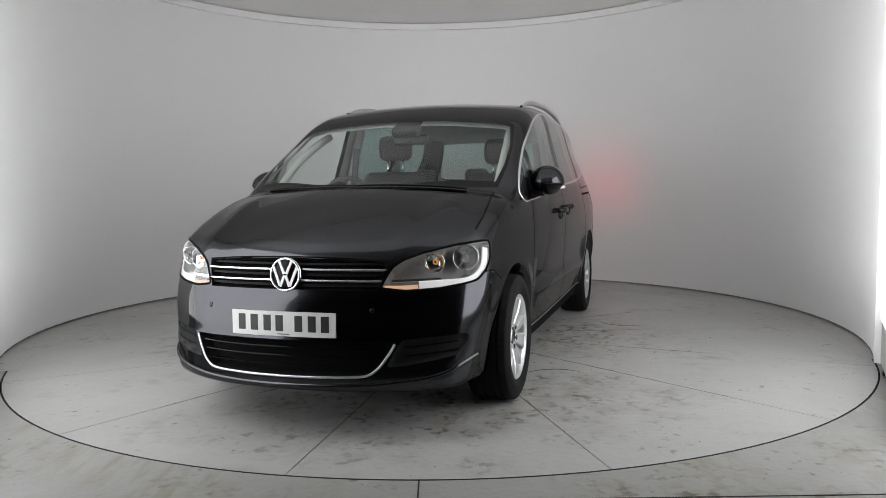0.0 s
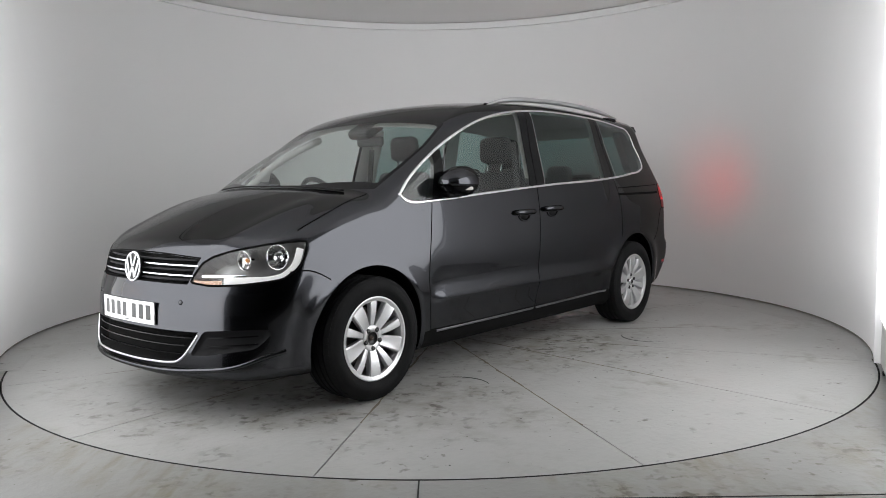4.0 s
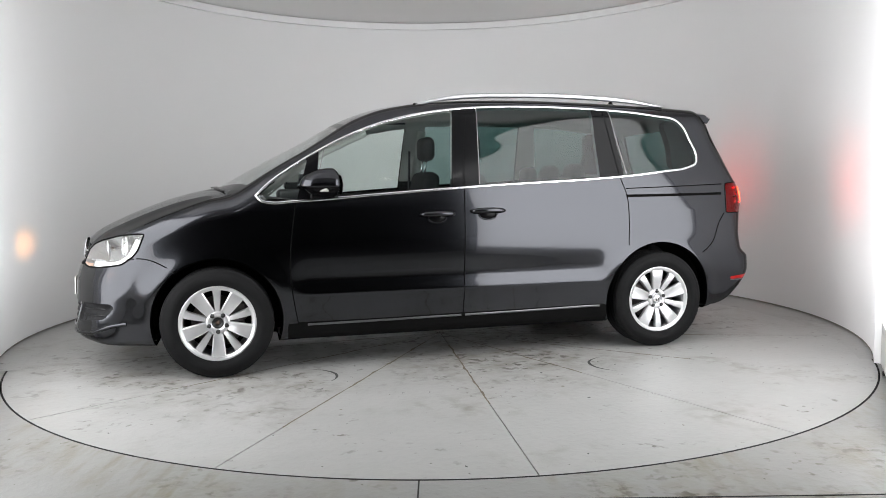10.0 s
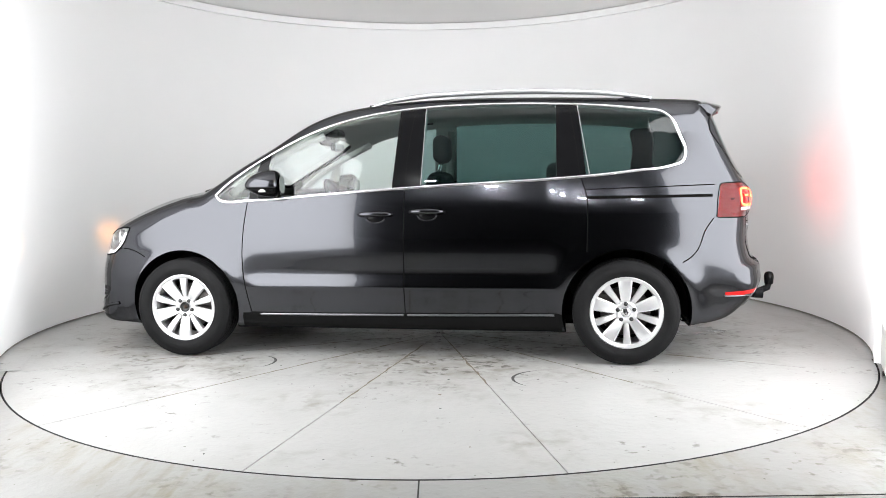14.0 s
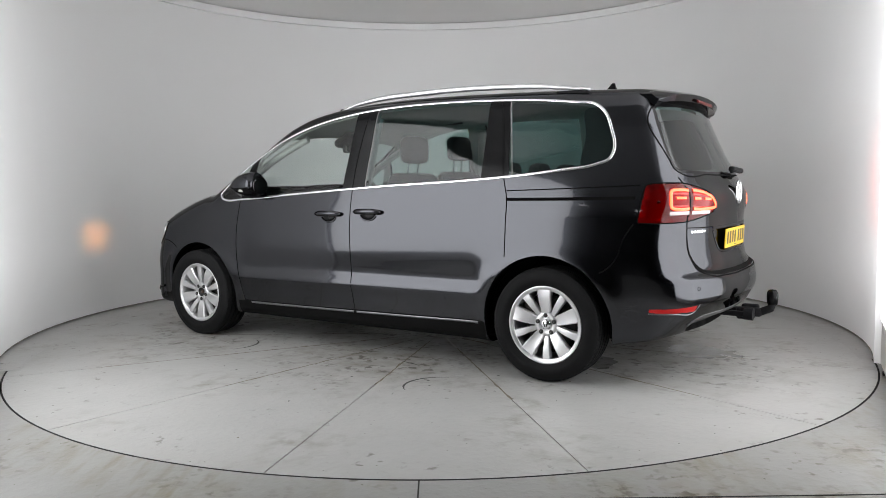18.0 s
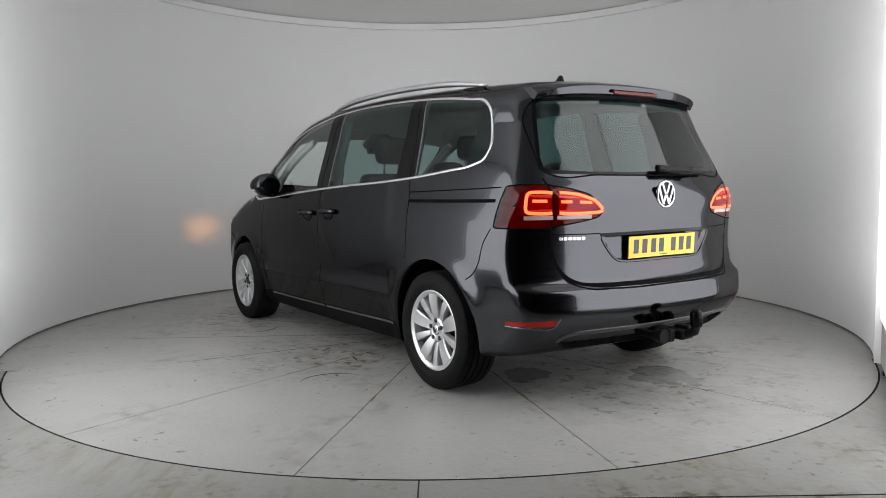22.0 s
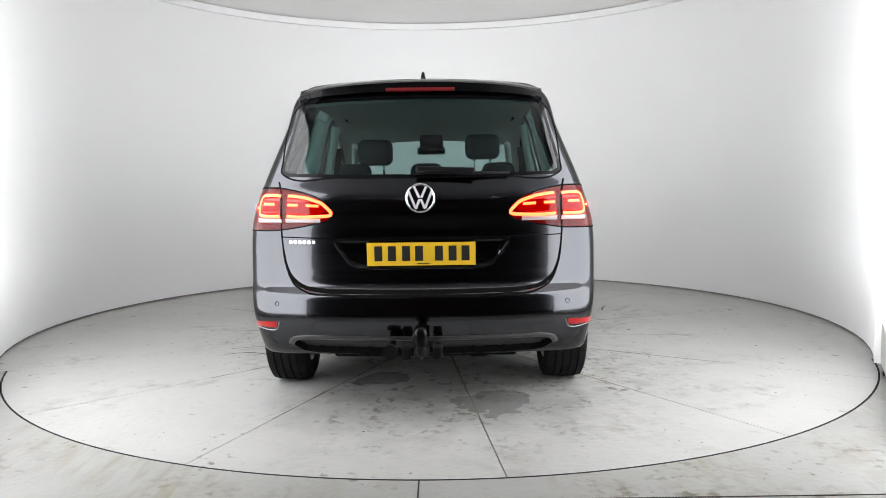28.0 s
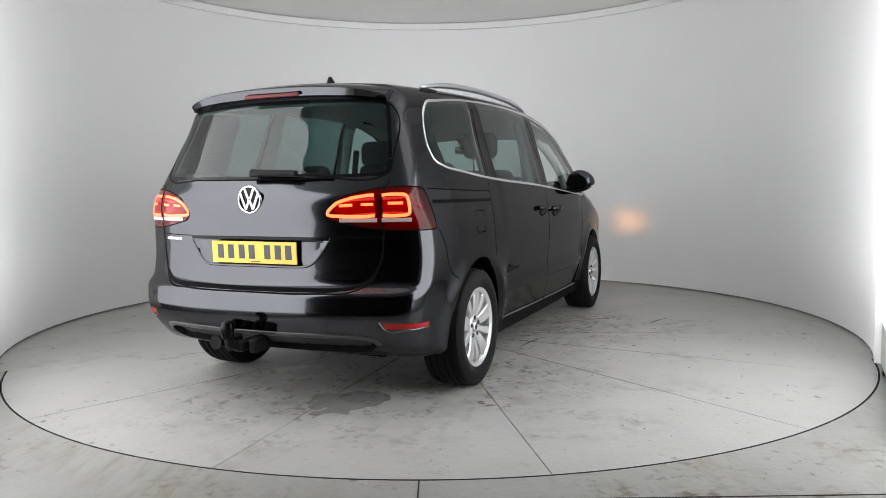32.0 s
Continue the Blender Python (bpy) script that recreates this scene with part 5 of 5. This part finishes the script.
    band("window_seal", on_skin("back", smooth_line(both(REAR_WINDOW) + both(REAR_WINDOW)[:1], 0.02)[:-1]), 0.008, SEAM, gate, 0.001, closed=True)
    rim = both([(0.0, 0.738), (0.305, 0.739), (0.345, 0.757), (0.432, 0.874)][::-1])
    band("recess_rim", on_skin("back", smooth_line(rounded(rim, 0.03)[3:-3], 0.02)), 0.012, PAINT, gate, 0.004, dome=True)
    rim = [(-0.662, 0.345), (-0.640, 0.388), (-0.575, 0.402), (0.0, 0.404), (0.575, 0.402), (0.640, 0.388), (0.662, 0.345)]
    band("diffuser_frame", on_skin("back", smooth_line(rounded(rim, 0.03)[3:-3], 0.02)), 0.030, EDGE_GREY, car, 0.005, "satin grey edge of the lower bumper insert", dome=True)
    for s in (1, -1):
        p = on_skin("aft", smooth_line([(-1.118, 0.484), (-1.088, 0.443), (-0.96, 0.438), (-0.845, 0.437)], 0.02), s)
        band("reflector_edge", p, 0.007, DARK_CHROME, car, 0.003, "pale edge under the reflector", dome=True)
    # spoiler: a lip over the rear window
    verts, faces = [], []
    ys = np.linspace(-0.615, 0.615, 41)
    for y in ys:
        t = abs(y) / 0.615
        z = float(TOP(-1.9)) - 0.085 * y * y - 0.022 - 0.022 * t ** 6
        x1 = -2.118 + 0.045 * t ** 2 + 0.05 * t ** 8
        verts += [(-1.86, y, z + 0.018), (-1.98, y, z + 0.012), (x1 + 0.02, y, z - 0.010), (x1, y, z - 0.020), (x1 + 0.016, y, z - 0.060 + 0.02 * t ** 4), (-2.00, y, z - 0.072 + 0.02 * t ** 4)]
    for i in range(len(ys) - 1):
        for j in range(5):
            faces.append((i * 6 + j, i * 6 + j + 1, i * 6 + 7 + j, i * 6 + 6 + j))
    faces += [tuple(range(6)), tuple(range(len(verts) - 6, len(verts)))[::-1]]
    sp = place("spoiler", mesh_of("spoiler", verts, faces, PAINT), gate)
    sp.data.set_sharp_from_angle(angle=radians(40))
    bm = bmesh.new()
    box(bm, (0.012, 0.34, 0.020), (-2.117, 0, 1.606), 0.005, turn=Matrix.Rotation(radians(20), 4, "Y"))
    part("brake_light", bm, BRAKE_RED, sp, "dark red high brake light")
    v, f = tube([(-2.285, 0.02, 1.197), (-2.290, -0.05, 1.200), (-2.275, -0.25, 1.190), (-2.245, -0.43, 1.190)], [0.014, 0.012, 0.008, 0.005], 8)
    wp = place("rear_wiper", mesh_of("rear_wiper", v, f, PLASTIC), gate, "black rear wiper")
    bm = bmesh.new()
    box(bm, (0.035, 0.28, 0.032), (-2.282, -0.12, 1.204), 0.010, turn=Matrix.Rotation(radians(2), 4, "X"))
    part("wiper_arm", bm, PLASTIC, wp)
    verts = [(-1.46, 0.022, 1.69), (-1.46, -0.022, 1.69), (-1.575, 0.024, 1.69), (-1.575, -0.024, 1.69), (-1.535, 0.006, 1.775), (-1.535, -0.006, 1.775), (-1.55, 0.006, 1.775), (-1.55, -0.006, 1.775)]
    place("aerial", mesh_of("aerial", verts, [(0, 1, 5, 4), (2, 6, 7, 3), (0, 4, 6, 2), (1, 3, 7, 5), (4, 5, 7, 6)], PIANO), car, "black roof fin aerial")
    bm = bmesh.new()
    box(bm, (0.26, 0.07, 0.05), (-2.34, 0, 0.352), 0.015)
    tow = part("tow_bar", bm, PLASTIC, car, "black tow bar with a covered ball", True)
    v, f = tube([(-2.36, 0, 0.36), (-2.46, 0, 0.355), (-2.515, 0, 0.38), (-2.525, 0, 0.42)], 0.024, 12)
    place("swan_neck", mesh_of("swan_neck", v, f, PLASTIC), tow)
    v, f = lathe([(0.001, 0.495), (0.02, 0.492), (0.030, 0.478), (0.033, 0.46), (0.030, 0.415), (0.026, 0.405)], 24, "z")
    place("ball_cover", mesh_of("ball_cover", v, f, PIANO), tow, "", Matrix.Translation((-2.525, 0, 0)))
    for y, w in ((0.075, 0.045), (-0.075, 0.045)):
        bm = bmesh.new()
        box(bm, (0.10, w, 0.07), (-2.39, y, 0.354), 0.012)
        part("coupling_plate", bm, PLASTIC, tow)
    bm = bmesh.new()
    cyl(bm, 0.036, 0.033, 0.05, (-2.42, 0.145, 0.360), "x", 24)
    box(bm, (0.06, 0.10, 0.02), (-2.385, 0.10, 0.345), 0.004)
    box(bm, (0.16, 0.03, 0.03), (-2.34, 0.145, 0.36), 0.006)
    part("socket", bm, PLASTIC, tow, "round trailer socket", True)
    # fuel flap on the off side
    loop = on_skin("side", rounded([(-1.37, 0.985), (-1.49, 0.990), (-1.50, 0.870), (-1.375, 0.866)], 0.02), -1)
    band("fuel_flap_gap", loop, 0.005, SEAM, car, 0.0005, closed=True)
    # floor pan
    bm = bmesh.new()
    box(bm, (3.9, 1.0, 0.06), (0.1, 0, 0.235), 0.02)
    box(bm, (1.75, 1.62, 0.06), (0, 0, 0.225), 0.02)
    box(bm, (1.5, 0.14, 0.08), (-0.9, -0.30, 0.19), 0.03)
    part("floor_pan", bm, LINER, car, "black floor pan")


def BONNET_FRONT():
    return [(-0.46, 0.795), (-0.23, 0.811), (0.0, 0.815), (0.23, 0.811), (0.46, 0.795)]


def seat(car, x, y, wide=0.50, rest=True, high=1.0, base=0.42, tall=0.66):
    """A cloth car seat: cushion, back, headrest on two rods."""
    bm = bmesh.new()
    box(bm, (0.50, wide, 0.16), (x + 0.05, y, base), 0.05, 3)
    s = part("seat", bm, FABRIC, car, "charcoal cloth car seat", True)
    bm = bmesh.new()
    box(bm, (0.14, wide * 0.96, tall), (0, 0, tall / 2), 0.06, 3)
    part("backrest", bm, FABRIC, s, "", True, Matrix.Translation((x - 0.22, y, base + 0.02)) @ Matrix.Rotation(radians(-14), 4, "Y"))
    if rest:
        bm = bmesh.new()
        box(bm, (0.11, wide * 0.50, 0.19), (x - 0.40, y, base + high), 0.05, 3)
        part("headrest", bm, FABRIC, s, "", True)
        for dy in (-0.06, 0.06):
            v, f = tube([(x - 0.37, y + dy, base + tall * 0.95), (x - 0.395, y + dy, base + high - 0.06)], 0.007, 8)
            place("headrest_rod", mesh_of("headrest_rod", v, f, CHROME), s, "chrome rod")
    return s


def build_cabin(car):
    seat(car, 0.15, 0.40, 0.52, True, 0.92, 0.46, 0.76)
    seat(car, 0.27, -0.40, 0.52, True, 0.96, 0.46, 0.78)
    for y in (0.46, 0.0, -0.46):
        seat(car, -0.62, y, 0.42, True, 0.72, 0.46, 0.62)
    for y in (0.32, -0.32):
        seat(car, -1.42, y, 0.42, False, 0.0, 0.46, 0.5)
    # dashboard
    verts, faces = [], []
    ys = np.linspace(-0.76, 0.76, 17)
    for y in ys:
        t = (abs(y) / 0.76) ** 2
        verts += [(1.42 - 0.16 * t, y, 1.04), (1.20 - 0.08 * t, y, 1.065), (0.98, y, 1.055), (0.90, y, 1.02), (0.90, y, 0.90), (1.00, y, 0.70), (1.05, y, 0.45)]
    for i in range(len(ys) - 1):
        for j in range(6):
            faces.append((i * 7 + j, i * 7 + j + 1, i * 7 + 8 + j, i * 7 + 7 + j))
    dash = place("dashboard", mesh_of("dashboard", verts, faces, TRIM_DARK), car, "dark grained dashboard")
    bm = bmesh.new()
    box(bm, (0.20, 0.36, 0.09), (0.94, -0.38, 1.075), 0.035, 3)
    part("instrument_hood", bm, TRIM_DARK, dash, "", True)
    m = Matrix.Translation((0.74, -0.38, 1.02)) @ Matrix.Rotation(radians(-64), 4, "Y")
    v, f = tube([(0.185 * math.cos(a), 0.185 * math.sin(a), 0) for a in np.linspace(0, 2 * math.pi, 40, endpoint=False)], 0.016, 8, True)
    wh = place("steering_wheel", mesh_of("steering_wheel", v, f, TRIM_DARK), car, "black steering wheel", m)
    bm = bmesh.new()
    box(bm, (0.13, 0.16, 0.06), (0, 0, -0.015), 0.025, 3)
    box(bm, (0.03, 0.34, 0.02), (0, 0, -0.01), 0.008)
    box(bm, (0.17, 0.03, 0.02), (-0.09, 0, -0.01), 0.008)
    part("wheel_boss", bm, TRIM_DARK, wh, "", True)
    bm = bmesh.new()
    box(bm, (0.04, 0.24, 0.065), (0.62, 0.0, 1.43), 0.02, 3)
    rv = part("rear_view_mirror", bm, TRIM_DARK, car, "black rear-view mirror", True)
    bm = bmesh.new()
    box(bm, (0.004, 0.21, 0.045), (0.598, 0.0, 1.43))
    part("mirror_glass", bm, MIRROR, rv)
    bm = bmesh.new()
    box(bm, (0.18, 0.20, 0.07), (0.66, 0.0, 1.505), 0.03, 3, Matrix.Rotation(radians(28), 4, "Y"))
    part("camera_housing", bm, TRIM_DARK, rv, "", True)
    # belts and pillar trims inside
    for k in (1, -1):
        v, f = tube([(-0.10, 0.80 * k, 0.55), (-0.12, 0.80 * k, 1.10), (-0.17, 0.70 * k, 1.58)], 0.035, 8)
        place("pillar_trim", mesh_of("pillar_trim", v, f, TRIM_PALE), car, "pale grey inner pillar trim")
        # the thick lining of the rearmost pillar
        rim = on_skin("side", smooth_line(rounded([(-1.62, 1.215), (-1.64, 1.40), (-1.60, 1.56), (-1.90, 1.56), (-2.03, 1.215)], 0.05, 6), 0.03), k)
        n = len(rim)
        verts = [(p[0], p[1] - d * k, p[2]) for d in (0.035, 0.10) for p in rim]
        faces = [tuple(range(n)), tuple(range(n, 2 * n))[::-1]] + [(i, n + i, n + (i + 1) % n, (i + 1) % n) for i in range(n)]
        place("pillar_trim", mesh_of("pillar_trim", verts, faces, TRIM_DARK, False), car, "dark inner lining of the rear pillar")
        v, f = tube(smooth_line([(1.17, 0.700 * k, 1.085), (0.95, 0.690 * k, 1.255), (0.74, 0.668 * k, 1.375), (0.52, 0.640 * k, 1.475)], 0.06).tolist(), 0.026, 8)
        place("pillar_trim", mesh_of("pillar_trim", v, f, TRIM_PALE), car, "pale grey inner pillar trim")
        bm = bmesh.new()
        box(bm, (0.012, 0.05, 0.85), (-0.06, 0.745 * k, 1.0), 0.003, turn=Matrix.Rotation(radians(7), 4, "X") if k > 0 else Matrix.Rotation(radians(-7), 4, "X"))
        part("seat_belt", bm, TRIM_DARK, car)


def build_car():
    car = empty("car")
    tagged(car, "dark grey metallic people carrier with chrome window trim, lights on", "car")
    gate = build_body(car)
    build_ends(car, gate)
    build_cabin(car)
    for x in (1.46, -1.46):
        for k in (1, -1):
            wheel(car, x, k, not (x > 0 and k > 0), 36 if x > 0 else 2)
    return car


def build_turntable():
    table = empty("turntable")
    tagged(table, "grey painted steel turntable flush with the floor, stained and scuffed", "turntable")
    angles = [5.7, 31.2, 57.2, 83.0, 108.6, 134.0, 159.4, 185.5, 212.5, 239.0, 264.5, 290.0, 315.4, 340.5, 365.7]
    cx, cy = CAR_OFF
    for a0, a1 in zip(angles[:-1], angles[1:]):
        n = 14
        gap = 0.003
        top, bot = [], []
        m = radians((a0 + a1) / 2)
        off = Vector((math.cos(m), math.sin(m), 0)) * gap / math.sin(radians((a1 - a0) / 2))
        ring = [Vector((0, 0, 0))] + [Vector((TABLE_R * math.cos(radians(a0 + (a1 - a0) * i / n)), TABLE_R * math.sin(radians(a0 + (a1 - a0) * i / n)), 0)) for i in range(n + 1)]
        pts = []
        for i, p in enumerate(ring):
            q = p + off if i == 0 else p
            if i == 1:
                q = p + Vector((-math.sin(radians(a0)), math.cos(radians(a0)), 0)) * gap
            if i == n + 1:
                q = p - Vector((-math.sin(radians(a1)), math.cos(radians(a1)), 0)) * gap
            pts.append(q)
        k = len(pts)
        verts = [tuple(p) for p in pts] + [(p.x, p.y, -0.02) for p in pts]
        faces = [tuple(range(k))] + [(i, k + i, k + (i + 1) % k, (i + 1) % k) for i in range(k)]
        place("floor_plate", mesh_of("floor_plate", verts, faces, TABLE_GREY, False), table)
    v, f = ring_sheet(0.0, TABLE_R, -0.021)
    place("under_sheet", mesh_of("under_sheet", v, f, OIL, False), table)
    v, f = lathe([(TABLE_R + 0.0005, -0.03), (TABLE_R + 0.0005, 0.001), (TABLE_R + 0.004, 0.001), (TABLE_R + 0.004, -0.03)], 160, "z")
    place("rim", mesh_of("rim", v, f, GROOVE), table, "dark worn edge of the turntable")
    # tyre scuffs: short dark arcs, in car coordinates
    def arc(x, y, r, a0, a1, w, mat, name):
        pts = []
        n = 18
        verts, faces = [], []
        for i in range(n + 1):
            a = radians(a0 + (a1 - a0) * i / n)
            ww = w * (0.15 + math.sin(math.pi * i / n))
            for s in (-1, 1):
                verts.append((x + cx + (r + s * ww / 2) * math.cos(a), y + cy + (r + s * ww / 2) * math.sin(a), 0.0012))
        for i in range(n):
            faces.append((i * 2, i * 2 + 1, i * 2 + 3, i * 2 + 2))
        place(name, mesh_of(name, verts, faces, mat, False), table)
    arc(0.98, 1.02, 0.20, 140, 250, 0.016, SCUFF, "tyre_mark")
    arc(-0.98, 1.26, 0.20, -75, 55, 0.016, SCUFF, "tyre_mark")
    arc(-0.30, 1.75, 0.9, 250, 262, 0.012, SCUFF, "tyre_mark")
    arc(0.7, -2.3, 0.8, 60, 85, 0.014, SCUFF, "tyre_mark")
    arc(-0.4, -1.9, 1.1, 70, 92, 0.014, SCUFF, "tyre_mark")
    arc(1.3, -1.3, 0.9, 60, 80, 0.014, SCUFF, "tyre_mark")
    rnd = random.Random(5)
    for q0 in range(230):
        a, r = rnd.uniform(0, 2 * math.pi), (TABLE_R * math.sqrt(rnd.uniform(0.05, 0.93)) if q0 < 90 else 1.75 * math.sqrt(rnd.uniform(0.02, 1)))
        x, y, sz = r * math.cos(a), r * math.sin(a), rnd.uniform(0.003, 0.010 if q0 < 90 else 0.014)
        k = rnd.randint(5, 8)
        t = rnd.uniform(0, 6)
        el = rnd.uniform(0.3, 1)
        pts = []
        for i in range(k):
            b = 2 * math.pi * i / k
            q = sz * rnd.uniform(0.6, 1.3)
            u, w = q * math.cos(b), q * math.sin(b) * el
            pts.append((x + u * math.cos(t) - w * math.sin(t), y + u * math.sin(t) + w * math.cos(t), 0.0012))
        ob = place("stain_spot", mesh_of("stain_spot", pts, [tuple(range(k))], SCUFF if rnd.random() < 0.6 else OIL, False), table)
    # rusty dirt along the joints, thickest near the middle
    for a0 in angles[:-1]:
        c, s = math.cos(radians(a0)), math.sin(radians(a0))
        verts, faces, n = [], [], 46
        r0, r1 = rnd.uniform(0.25, 0.6), rnd.uniform(1.5, 2.5)
        for i in range(n + 1):
            r = r0 + (r1 - r0) * i / n
            for sd in (-1, 1):
                w = 0.0035 + 0.019 * max(0.0, noise.noise(Vector((r * 9, a0, sd * 3.1)))) * (1.6 - 0.5 * r)
                verts.append((r * c - sd * w * s, r * s + sd * w * c, 0.0010))
        for i in range(n):
            faces.append((i * 2, i * 2 + 1, i * 2 + 3, i * 2 + 2))
        place("joint_dirt", mesh_of("joint_dirt", verts, faces, OIL, False), table)
    return table


build_booth()
light_panel(2.665, -1.255, 1.66, -3.28)
light_panel(-1.66, -3.30, -2.74, -1.255)
for fx, fy in ((0.55, -4.75), (1.25, -4.4), (2.0, -3.75)):
    for side in (1, -1):
        flood(fx * side, fy, 2.86, (-fx * 0.4 * side, 3.2, 1.7))
table = build_turntable()
car = build_car()


def motions():
    turn = spline([t for t, _ in TURN], [a for _, a in TURN])
    rows, spin = [], []
    for t in range(0, 33):
        a = float(turn(t))
        m = pose(0, 0, 0, 0, 0, a)
        spin.append((float(t), m))
        rows.append((float(t), m @ pose(CAR_OFF[0], CAR_OFF[1], 0)))
    walk(table, spin)
    walk(car, rows)


motions()
